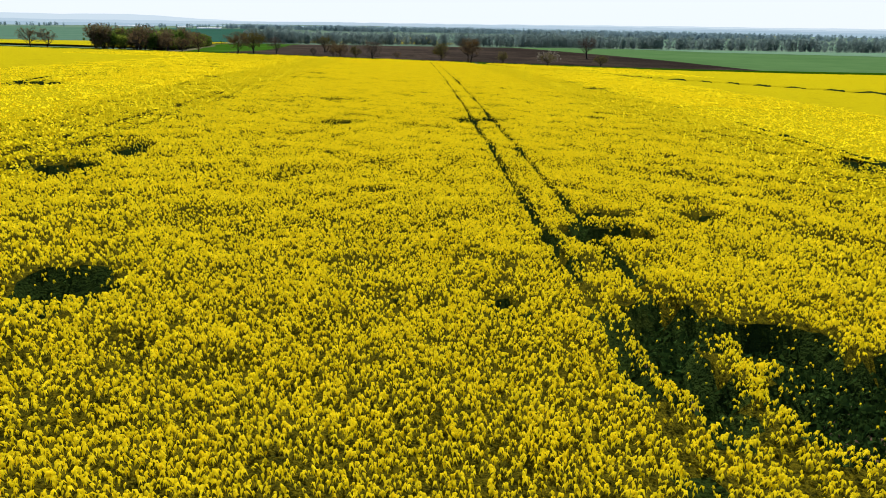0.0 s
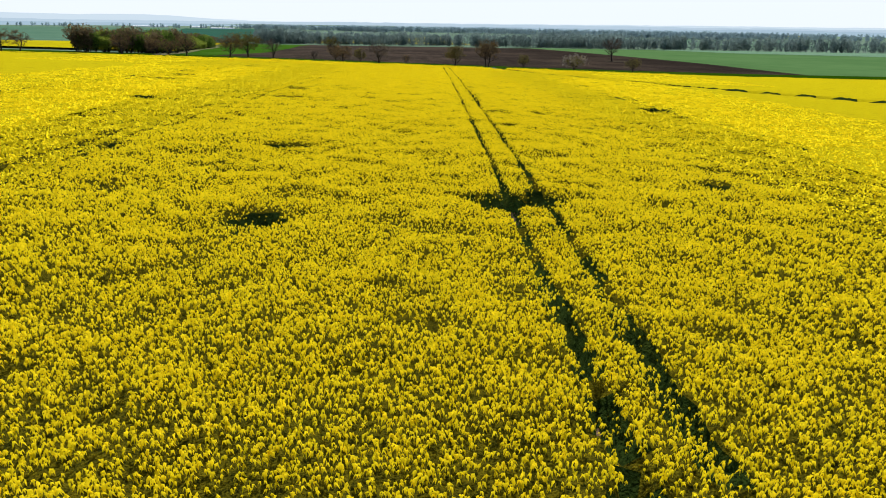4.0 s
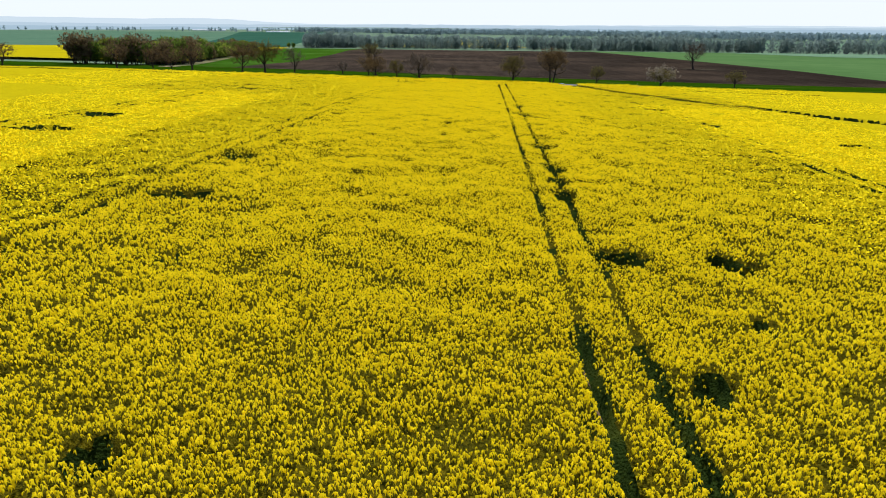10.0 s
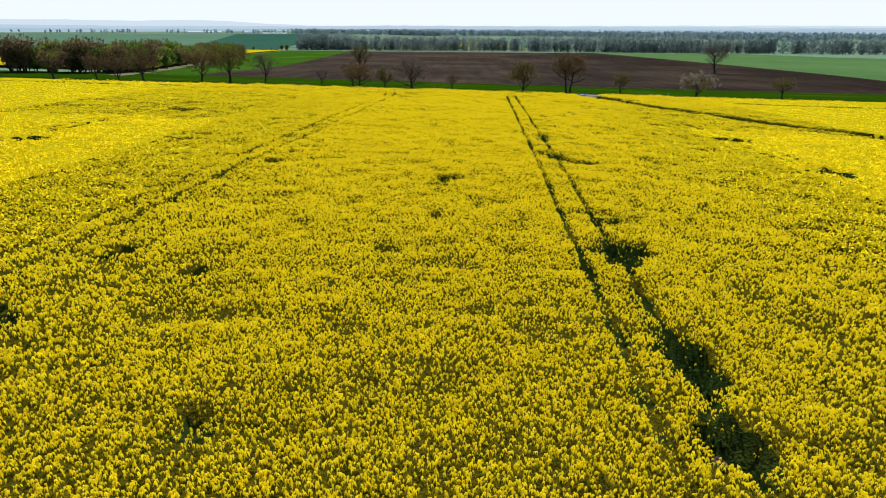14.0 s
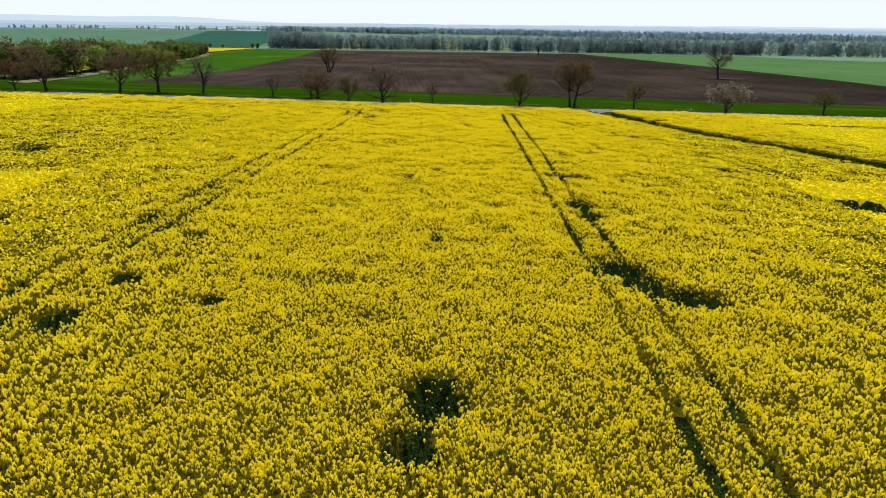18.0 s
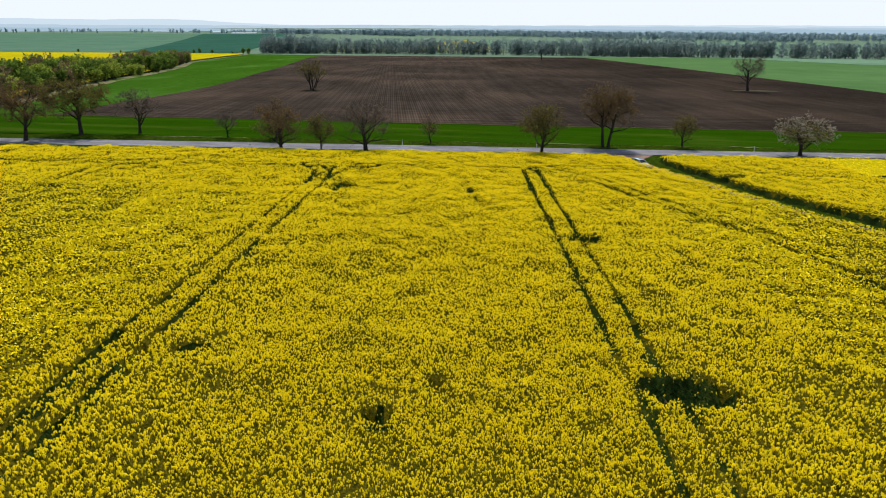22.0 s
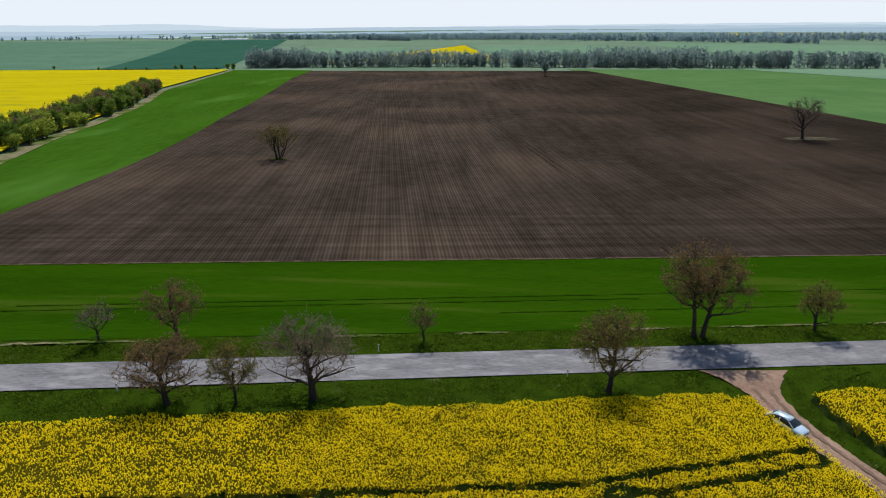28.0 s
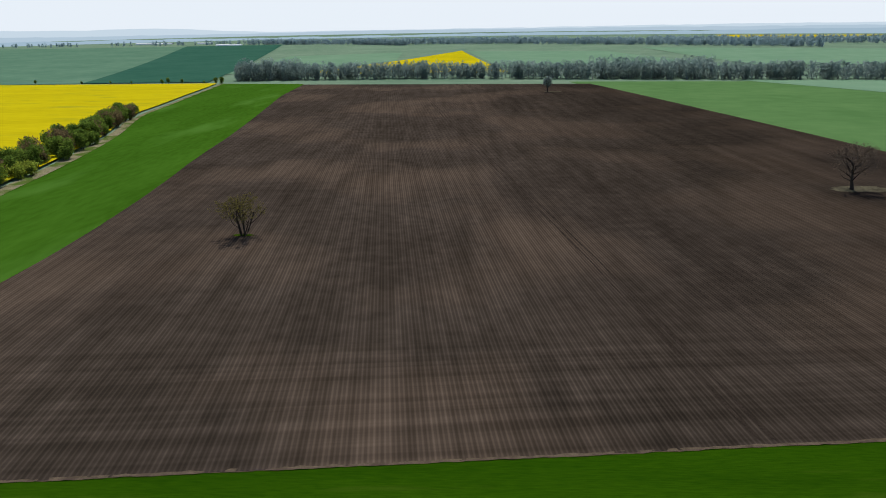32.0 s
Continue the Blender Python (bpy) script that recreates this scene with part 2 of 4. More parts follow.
def sheet(name, left, right, mat, lift, nu, nv, label, v_pow=1.0, relief=0.0):
    """A piece of ground between two edges; left and right give a point for v from 0 to 1."""
    v = np.linspace(0, 1, nv) ** v_pow
    u = np.linspace(0, 1, nu)
    l, r = np.array([left(t) for t in v]), np.array([right(t) for t in v])
    p = l[None] * (1 - u[:, None, None]) + r[None] * u[:, None, None]
    x, y = p[..., 0].ravel(), p[..., 1].ravel()
    z = ground_z(x, y) + lift
    if relief:
        z = z + relief * (fbm(x * 0.8, y * 0.8, 5) - 0.5)
    f = grid_faces(nu, nv)
    me = mesh_from(name, np.stack([x, y, z], 1), f, mat, True)
    ob = new(name, me)
    me.flip_normals() if me.polygons[0].normal.z < 0 else None
    return tagged(ob, label, "ground", kind="structure")


def line(*pts):
    """A smooth line through points, for v from 0 to 1."""
    pts = np.array(pts, float)
    k = np.linspace(0, 1, len(pts))
    return lambda v: np.array([glide(k, pts[:, 0], np.array([v]))[0], glide(k, pts[:, 1], np.array([v]))[0]])


# ---- ground, fields, road ----
gx = np.concatenate([-np.geomspace(4900, 260, 16), np.linspace(-220, 220, 23), np.geomspace(260, 4900, 16)])
gy = np.concatenate([np.linspace(-1500, -300, 7), np.linspace(-260, 320, 59), np.linspace(340, 1000, 34), np.geomspace(1040, 4890, 40)])
GX, GY = np.meshgrid(gx, gy, indexing="ij")
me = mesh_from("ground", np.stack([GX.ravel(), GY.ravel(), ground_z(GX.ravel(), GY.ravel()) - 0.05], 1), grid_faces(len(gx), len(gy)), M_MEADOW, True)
tagged(new("ground", me), "gently sloping green farmland reaching the hazy horizon", "ground", kind="structure")


def road_y(x):
    return 104.75 + 0.0935 * x


sheet("field_soil", line((-420, -330), (-420, 55)), line((420, -330), (420, 135)), M_SOIL, 0.0, 90, 60, "brown crumbly soil under the rapeseed crop")
sheet("road_verge", line((-420, 53), (-420, 73.8)), line((420, 133), (420, 154.5)), M_VERGE, 0.05, 240, 14, "uneven green grass verge along the country road", relief=0.25)
sheet("road", line((-420, road_y(-420) - 3.0), (-420, road_y(-420) + 3.0)), line((420, road_y(420) - 3.0), (420, road_y(420) + 3.0)), M_ASPHALT, 0.17, 120, 5,
      "grey patched asphalt country road")
sheet("green_strip", line((-420, 79), (-420, 108)), line((420, 148), (420, 179.5)), M_WHEAT, 0.12, 160, 12, "bright green strip of young wheat beside the road")


def plow_left(y):
    return float(glide(np.array([60, 165, 220, 280, 360, 413, 611, 880.0]), np.array([-95, -93, -92.5, -97, -107, -112, -137, -174.0]), np.array([y]))[0])


def plow_right(y):
    return float(glide(np.array([60, 150, 370, 460, 557, 830.0]), np.array([216, 214, 212, 210, 201, 172.0]), np.array([y]))[0])


def hedge_x(y):
    return float(glide(np.array([100, 150, 205, 285, 331, 420, 534, 611, 846, 930.0]), np.array([-112, -114, -126, -146, -154, -174, -208, -221, -262, -275.0]), np.array([y]))[0])


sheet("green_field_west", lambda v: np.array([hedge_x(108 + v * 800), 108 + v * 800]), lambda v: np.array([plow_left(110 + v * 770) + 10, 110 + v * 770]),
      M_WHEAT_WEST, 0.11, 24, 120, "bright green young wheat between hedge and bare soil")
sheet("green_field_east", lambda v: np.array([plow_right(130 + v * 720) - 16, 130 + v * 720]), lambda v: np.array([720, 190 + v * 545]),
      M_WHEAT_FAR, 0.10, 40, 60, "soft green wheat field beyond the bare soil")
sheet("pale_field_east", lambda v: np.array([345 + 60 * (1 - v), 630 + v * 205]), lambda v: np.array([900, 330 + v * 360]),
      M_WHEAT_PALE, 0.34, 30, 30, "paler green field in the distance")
sheet("yellow_field_west", lambda v: np.array([-1500, 75 + v * 945]), lambda v: np.array([hedge_x(152 + v * 753) - 7, 152 + v * 753]),
      M_RAPE_FAR, 1.0, 60, 60, "distant bright yellow rapeseed field behind the hedge")
sheet("grass_track_west", lambda v: np.array([hedge_x(120 + v * 790) - (5.5 if v < 0.5 else 3.0), 120 + v * 790]), lambda v: np.array([hedge_x(120 + v * 790) + 0.4, 120 + v * 790]),
      M_DRY, 0.24, 4, 120, "pale dry grass track along the hedge")

# ---- bare soil with drilled rows ----
def soil_rows():
    turn = radians(4.5)
    pitch_m = 0.7
    yn = lambda x: 141.9 + 0.083 * x
    yf = lambda x: 850 - 0.18 * x
    edges = np.concatenate([[0, 0.002], np.linspace(0.01, 0.12, 10), np.linspace(0.15, 1, 20)])
    count = int(330 / pitch_m) * 3
    offs = np.arange(count + 1) * pitch_m / 3
    prof = np.array([0.0, 0.03, 0.025])[np.arange(count + 1) % 3]
    xs = -105 + offs
    X, Y = [], []
    y0 = yn(xs)
    for s in edges:
        y = y0 + (yf(xs) - y0) * s
        lean = (y - 142) * math.tan(turn)
        X.append(xs - lean)
        Y.append(y)
    X, Y = np.array(X), np.array(Y)
    lo = glide(np.array([60, 165, 220, 280, 360, 413, 611, 880.0]), np.array([-95, -93, -92.5, -97, -107, -112, -137, -174.0]), Y)
    hi = glide(np.array([60, 150, 370, 460, 557, 830.0]), np.array([216, 214, 212, 210, 201, 172.0]), Y)
    Xc = np.clip(X, lo, hi)
    Z = ground_z(Xc, Y) + 0.15 + (0.01 + prof[None] * np.clip(1.2 - edges[:, None], 0.3, 1)) * np.clip(edges[:, None] / 0.004, 0, 1) + 0.12 * (fbm(Xc * 0.03, Y * 0.012, 9) - 0.5)
    f = grid_faces(len(edges), len(xs))
    same = (np.abs(Xc.ravel()[f].max(1) - Xc.ravel()[f].min(1)) < 1e-4)
    f = f[~same][:, ::-1]
    return mesh_from("bare_soil_field", np.stack([Xc.ravel(), Y.ravel(), Z.ravel()], 1), f, M_PLOUGH)


def plough_material():
    m = material("drilled_soil", (0.0275, 0.0215, 0.0172), (0.047, 0.0370, 0.0295), 40, 10, rough=0.95, bump=0.3, depth=0.05,
                 extra=((0.080, 0.058, 0.042), 0.012, 0.47, 0.45))
    nt = m.node_tree
    b = nt.nodes["Principled BSDF"]
    src = b.inputs["Base Color"].links[0].from_socket
    co = nt.nodes.new("ShaderNodeTexCoord")
    mp = nt.nodes.new("ShaderNodeMapping")
    mp.inputs["Rotation"].default_value[2] = radians(-4.5)
    mp.inputs["Scale"].default_value = (0.22, 0.012, 1)
    nt.links.new(co.outputs["Object"], mp.inputs[0])
    n = nt.nodes.new("ShaderNodeTexNoise")
    n.inputs["Scale"].default_value, n.inputs["Detail"].default_value = 1.0, 5
    nt.links.new(mp.outputs[0], n.inputs["Vector"])
    r = nt.nodes.new("ShaderNodeMapRange")
    r.inputs["From Min"].default_value, r.inputs["From Max"].default_value = 0.35, 0.65
    r.inputs["To Min"].default_value, r.inputs["To Max"].default_value = 0.84, 1.18
    nt.links.new(n.outputs["Fac"], r.inputs[0])
    mp2 = nt.nodes.new("ShaderNodeMapping")
    mp2.inputs["Rotation"].default_value[2] = radians(-4.5)
    nt.links.new(co.outputs["Object"], mp2.inputs[0])
    wv = nt.nodes.new("ShaderNodeTexWave")
    wv.inputs["Scale"].default_value, wv.inputs["Distortion"].default_value = 0.4488, 0.10
    wv.inputs["Detail"].default_value, wv.inputs["Detail Scale"].default_value = 2.0, 0.3
    nt.links.new(mp2.outputs[0], wv.inputs["Vector"])
    rw = nt.nodes.new("ShaderNodeMapRange")
    rw.inputs["From Min"].default_value = 0.35
    rw.inputs["To Min"].default_value, rw.inputs["To Max"].default_value = 0.83, 1.21
    nt.links.new(wv.outputs["Fac"], rw.inputs[0])
    pair = nt.nodes.new("ShaderNodeTexWave")
    pair.inputs["Scale"].default_value, pair.inputs["Distortion"].default_value = 0.157, 1.2
    pair.inputs["Detail"].default_value, pair.inputs["Detail Scale"].default_value = 2.0, 0.05
    nt.links.new(mp2.outputs[0], pair.inputs["Vector"])
    rp2 = nt.nodes.new("ShaderNodeMapRange")
    rp2.inputs["To Min"].default_value, rp2.inputs["To Max"].default_value = 0.88, 1.1
    nt.links.new(pair.outputs["Fac"], rp2.inputs[0])
    mul0 = nt.nodes.new("ShaderNodeMath")
    mul0.operation = "MULTIPLY"
    nt.links.new(r.outputs[0], mul0.inputs[0])
    nt.links.new(rp2.outputs[0], mul0.inputs[1])
    mul = nt.nodes.new("ShaderNodeMath")
    mul.operation = "MULTIPLY"
    nt.links.new(mul0.outputs[0], mul.inputs[0])
    nt.links.new(rw.outputs[0], mul.inputs[1])
    # bands of the headland, along the near edge of the field
    sep = nt.nodes.new("ShaderNodeSeparateXYZ")
    nt.links.new(co.outputs["Object"], sep.inputs[0])
    off = nt.nodes.new("ShaderNodeMath")
    off.operation = "MULTIPLY_ADD"
    off.inputs[1].default_value = -0.083
    nt.links.new(sep.outputs["X"], off.inputs[0])
    nt.links.new(sep.outputs["Y"], off.inputs[2])
    cmb = nt.nodes.new("ShaderNodeCombineXYZ")
    scl = nt.nodes.new("ShaderNodeMath")
    scl.operation = "MULTIPLY"
    scl.inputs[1].default_value = 0.02
    nt.links.new(sep.outputs["X"], scl.inputs[0])
    nt.links.new(scl.outputs[0], cmb.inputs[0])
    nt.links.new(off.outputs[0], cmb.inputs[1])
    hn = nt.nodes.new("ShaderNodeTexNoise")
    hn.inputs["Scale"].default_value, hn.inputs["Detail"].default_value = 0.42, 4
    nt.links.new(cmb.outputs[0], hn.inputs["Vector"])
    hr = nt.nodes.new("ShaderNodeMapRange")
    hr.inputs["From Min"].default_value, hr.inputs["From Max"].default_value = 0.38, 0.62
    hr.inputs["To Min"].default_value, hr.inputs["To Max"].default_value = 0.78, 1.14
    nt.links.new(hn.outputs["Fac"], hr.inputs[0])
    fade = nt.nodes.new("ShaderNodeMapRange")
    fade.inputs["From Min"].default_value, fade.inputs["From Max"].default_value = 165.0, 185.0
    fade.inputs["To Min"].default_value, fade.inputs["To Max"].default_value = 1.0, 0.0
    nt.links.new(off.outputs[0], fade.inputs[0])
    hm = nt.nodes.new("ShaderNodeMix")
    hm.inputs[2].default_value = 1.0
    nt.links.new(fade.outputs[0], hm.inputs[0])
    nt.links.new(hr.outputs[0], hm.inputs[3])
    mul2 = nt.nodes.new("ShaderNodeMath")
    mul2.operation = "MULTIPLY"
    nt.links.new(mul.outputs[0], mul2.inputs[0])
    nt.links.new(hm.outputs[0], mul2.inputs[1])
    # darker soil towards the east
    east_tone = nt.nodes.new("ShaderNodeMapRange")
    east_tone.inputs["From Min"].default_value, east_tone.inputs["From Max"].default_value = 0.0, 135.0
    east_tone.inputs["To Min"].default_value, east_tone.inputs["To Max"].default_value = 1.0, 0.62
    nt.links.new(sep.outputs["X"], east_tone.inputs[0])
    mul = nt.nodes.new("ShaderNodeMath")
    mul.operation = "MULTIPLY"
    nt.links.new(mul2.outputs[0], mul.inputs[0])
    nt.links.new(east_tone.outputs[0], mul.inputs[1])
    h = nt.nodes.new("ShaderNodeHueSaturation")
    nt.links.new(mul.outputs[0], h.inputs["Value"])
    nt.links.new(src, h.inputs["Color"])
    nt.links.new(h.outputs[0], b.inputs["Base Color"])
    return m


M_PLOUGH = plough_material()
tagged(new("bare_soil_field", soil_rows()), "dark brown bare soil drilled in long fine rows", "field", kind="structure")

M_CLOD = material("pale_crumbled_soil", (0.055, 0.043, 0.03), (0.10, 0.078, 0.054), 1.2, 7, bump=0.6, extra=((0.05, 0.038, 0.028), 0.5, 0.52, 0.8))
sheet("field_edge", lambda v: np.array([-120 + 340 * v, 141.75 + 0.083 * (-120 + 340 * v) - 0.5 * (fbm(np.array([v * 200]), np.array([0.5]), 91)[0] - 0.5)]), lambda v: np.array([-120 + 340 * v, 142.3 + 0.083 * (-120 + 340 * v) + 0.7 * (fbm(np.array([v * 260]), np.array([3.5]), 92)[0] - 0.5)]),
      M_CLOD, 0.185, 4, 420, "pale crumbled strip along the edge of the bare soil", relief=0.12)

# ---- old wheel ruts across the bare soil ----
M_RUT = material("pressed_soil", (0.018, 0.014, 0.0115), (0.034, 0.026, 0.021), 3, 8, rough=0.95, bump=0.5)
RUT = line((43.2, 147.0), (39.5, 190), (34.5, 245), (28, 300), (20.5, 365), (12, 440), (2, 540), (-9, 660), (-22.3, 840))
for side in (-1.0, 1.0):
    sheet("wheel_rut", lambda v, s=side: RUT(v) + np.array([s - 0.2 - 0.12 * math.sin(v * 90), 0]), lambda v, s=side: RUT(v) + np.array([s + 0.2 + 0.1 * math.sin(v * 71 + 1), 0]), M_RUT,
          0.24, 3, 160, "dark pressed wheel rut across the bare soil", relief=0.05)

# ---- dirt track ----
TRACK = line((36.0, 104.5), (36.4, 93), (39.6, 82), (45.5, 65), (55, 45), (70, 12), (96, -30), (135, -80))


def track_side(w0, w1):
    def edge(v):
        p, q = TRACK(v), TRACK(min(v + 0.01, 1.0)) if v < 0.99 else TRACK(v)
        d = q - p if v < 0.99 else TRACK(1.0) - TRACK(0.98)
        n = np.array([d[1], -d[0]]) / np.hypot(*d)
        flare = 1 + 2.2 * max(0, 1 - v / 0.09) ** 2
        w = w0 if v < 0.3 else w1
        ragged = 0.45 * (fbm(np.array([v * 90.0]), np.array([w]), 81)[0] - 0.5) + 0.3 * (vnoise(np.array([v * 400.0]), np.array([w]), 82)[0] - 0.5)
        return p + n * (w * flare + ragged)
    return edge


sheet("dirt_track", track_side(1.7, 1.5), track_side(-1.7, -1.5), M_DIRT, 0.21, 12, 260, "rutted pinkish dirt track turning off the road", relief=0.12)
M_DIRT_RUT = material("packed_dirt", (0.10, 0.068, 0.052), (0.17, 0.12, 0.092), 1.5, 9, bump=0.5, extra=((0.22, 0.16, 0.12), 0.4, 0.55, 0.8))
for side in (-0.78, 0.72):
    sheet("track_rut", lambda v, s=side: track_side(s - 0.22, s - 0.22)(v * 0.9 + 0.055) , lambda v, s=side: track_side(s + 0.22, s + 0.22)(v * 0.9 + 0.055), M_DIRT_RUT, 0.275, 4, 200, "darker wheel rut worn into the dirt track", relief=0.08)
sheet("track_grass", track_side(-1.5, -1.2), track_side(-5.0, -4.0), M_VERGE, 0.14, 8, 90, "dark green grass strip beside the dirt track", relief=0.3)

# ---- rapeseed crop ----
CROP_H = 1.45
HOLES_A = ((-22, -178, 1.9, 2.0), (-20.5, -171.5, 1.5, 2.2), (-13, -197, 1.9, 1.5), (-7.2, -152.6, 1.6, 1.5), (10.0, -186.2, 1.3, 1.3), (7.5, -189.4, 1.0, 1.5), (10.0, -189.4, 1.2, 1.1),
           (8.3, -199.6, 1.5, 2.0), (11.2, -201.2, 2.0, 1.9), (7.4, -203.2, 1.0, 2.4), (13.0, -203.9, 1.9, 2.0), (10.6, -204.9, 1.7, 1.5), (2.7, -198, 0.8, 0.9), (15.1, -186, 1.2, 1.0), (-52.5, -123, 3.2, 3.0), (37.3, -168, 2.5, 2.0),
           (7.0, -147.3, 2.6, 1.9), (9.3, -146.2, 1.4, 1.6), (-9.3, -130.8, 2.1, 1.2), (-19.6, -116, 1.1, 1.0), (-18.8, -111.6, 0.9, 1.1),
           (-36, -95, 1.9, 1.8), (-18, -86, 2.1, 1.8), (-48, -43.5, 2.8, 2.8), (38.8, -86, 2.4, 3.4), (22.9, -141.3, 1.2, 1.2), (11.6, -142, 0.6, 0.7),
           (-44.6, -58.6, 1.5, 1.3), (-12.9, -99.6, 0.6, 0.5), (16.3, -105.0, 0.5, 0.5), (10.9, -83.4, 0.8, 0.9), (56, -43.5, 1.7, 1.2))
HOLES_B = ((18.8, -96.6, 1.5, 1.2), (11.9, -96.4, 1.6, 1.4), (38, -97, 1.1, 2.0), (12, -55.4, 1.6, 2.2), (-48, -58, 3.1, 1.7), (11.2, -81, 0.9, 1.8),
           (12.2, -110.8, 0.75, 0.9), (-7.5, -116.4, 0.7, 0.7), (-19.3, -70, 1.6, 1.5), (-49, -22, 2.3, 1.8), (-32.6, -13, 1.7, 1.5), (-32, -18, 1.4, 1.2),
           (12.3, -18.6, 1.6, 2.0), (13.0, -21.2, 1.5, 1.4), (14.8, -22.9, 2.0, 1.4), (11.6, -58.0, 1.1, 1.4), (13.3, -56.2, 1.0, 0.9), (27.3, -53.4, 0.9, 0.8), (11.4, -76.2, 1.1, 1.3), (-11.5, -26, 0.8, 1.0), (-16.7, -24, 0.9, 0.9), (0.5, -35, 1.3, 1.3), (-0.4, -38.2, 1.0, 0.9), (-2.5, -57.2, 0.75, 0.8), (11.7, -70.5, 1.0, 2.8), (-12.2, -63, 0.7, 0.8),
           (-17.6, -60, 0.9, 0.9), (-6.6, -76.2, 0.6, 0.5), (42.4, 3, 3.0, 2.6), (43.3, -24.2, 1.6, 1.4), (-47, 17, 1.5, 2.2), (-17.6, -29, 0.8, 1.0))
HOLES_C = ((-16.2, -15.4, 0.9, 0.9), (13.2, -5.0, 1.3, 1.6), (13.2, -0.5, 1.5, 2.0), (12.7, -48.2, 1.0, 1.0), (0.3, -13.6, 0.5, 1.2), (-13.0, 65.0, 1.4, 2.0), (-13.8, 61.5, 0.8, 1.2),
           (14.9, 42.6, 1.6, 1.6), (14.6, 12.2, 2.2, 1.6), (12.6, 13.0, 1.2, 1.0), (-3.2, 9, 0.8, 0.8), (0, 12.6, 0.5, 0.7), (35.5, 20.6, 1.2, 1.4), (-15.5, 15.8, 0.8, 0.7),
           (3.8, 64, 0.5, 2.4), (4.4, 59.5, 0.4, 1.4), (-45.5, 74.5, 1.9, 0.8), (19.2, 75, 1.5, 0.9), (0.6, 49.6, 0.4, 0.5), (0.1, -48.8, 0.4, 0.7), (-8.6, 67.0, 0.9, 0.7),
           (46.5, 81.0, 2.2, 0.8), (52, 80, 2.0, 0.6))


def near_line(x, y, pts):
    """Distance to a broken line."""
    best = np.full(x.shape, 1e9)
    for (ax, ay), (bx, by) in zip(pts[:-1], pts[1:]):
        dx, dy = bx - ax, by - ay
        t = np.clip(((x - ax) * dx + (y - ay) * dy) / (dx * dx + dy * dy), 0, 1)
        best = np.minimum(best, np.hypot(x - ax - t * dx, y - ay - t * dy))
    return best


def smooth(a, b, v):
    t = np.clip((v - a) / (b - a), 0, 1)
    return t * t * (3 - 2 * t)


TRACK_PTS = [tuple(TRACK(v)) for v in np.linspace(0, 1, 40)]


def tram(y0, y1, x_at, slope, bend=None):
    pts = [(x_at + slope * (y - 72), y) for y in np.linspace(y0, y1, 5)]
    return pts + (bend or [])


TRAMS = [tram(-330, 79.5, 13.85, 0.0258), tram(-330, 68, -17.2, 0.036, [(-17.6, 74), (-20.5, 78.6)]),
         tram(-330, 72, -49.0, 0.03), [(-17.0, 70), (-15.5, 76), (-11, 79.3)],
         [(15, 80.8), (19, 79.3), (22.3, 75), (25.6, 68.2), (28.2, 61.6), (34.5, 47.7), (39.5, 30), (42, 5), (41.3, -75), (40, -130), (38, -330)],
         [(-330, 57), (-100, 73), (0, 80.0), (14, 81.5), (34, 86.5)], [(40.5, 86), (60, 84.5), (120, 84)]]


def bare_patch(x, y):
    """1 where the soil lies open between the plants."""
    d = np.minimum(np.hypot((x - 8.2) / 2.6, (y + 147.6) / 1.3), np.hypot((x + 7) / 1.2, (y + 153) / 1.1))
    return (d < 1) * (fbm(x * 1.2, y * 1.2, 77) > 0.5) * 1.0


def crop_state(x, y):
    """How much of the crop stands at each place, 0 to 1."""
    wob = (fbm(x * 0.9, y * 0.9, 21) - 0.5)
    keep = np.ones(x.shape)
    near = smooth(-1.0, 1.0, (94.4 + 0.1 * x + 1.6 * (fbm(x * .35, y * .35, 31) - .5) - y) / 0.5)
    ty, tx = np.array([p[1] for p in TRACK_PTS])[::-1], np.array([p[0] for p in TRACK_PTS])[::-1]
    side = x > np.interp(y, ty, tx, left=400, right=36)
    edge2 = smooth(-1.0, 1.0, (98.0 + 0.1 * (x - 38) + 1.6 * (fbm(x * .35, y * .35, 32) - .5) - y) / 0.5)
    keep *= np.where(side, edge2, near)
    d = np.full(x.shape, 99.0)
    by_track = (x > 27) & (y > -95)
    d[by_track] = near_line(x[by_track], y[by_track], TRACK_PTS) + 0.9 * wob[by_track]
    keep *= np.where(side, smooth(4.2, 4.9, d), np.where(y > 90, smooth(2.0, 2.6, d), smooth(1.45, 2.0, d)))
    for pts in TRAMS:
        d = near_line(x, y, pts)
        strength = np.where(y > 66, 0.92, 0.5 + 0.5 * smooth(0.38, 0.62, fbm(x * 0.12, y * 0.12, 41)))
        deep = 0.14 * ((y > 66) | (x > 16) & (y > 20))
        strength = np.where(deep > 0, 0.92, strength)
        keep *= 1 - strength * (1 - smooth(0.13, 0.36, np.abs(d - 1.15) - deep + 0.3 * wob))
    for hx, hy, rx, ry in HOLES_A + HOLES_B + HOLES_C:
        m = (np.abs(x - hx) < rx * 2) & (np.abs(y - hy) < ry * 2)
        if m.any():
            r = np.hypot((x[m] - hx) / rx, (y[m] - hy) / ry) * 0.83 + 1.0 * wob[m]
            keep[m] *= 0.09 + 0.91 * smooth(0.62, 1.12, r)
    keep *= 1 - bare_patch(x, y)
    thin = fbm(x * 0.35, y * 0.35, 51)
    keep *= 0.70 + 0.30 * smooth(0.24, 0.42, thin)
    return keep


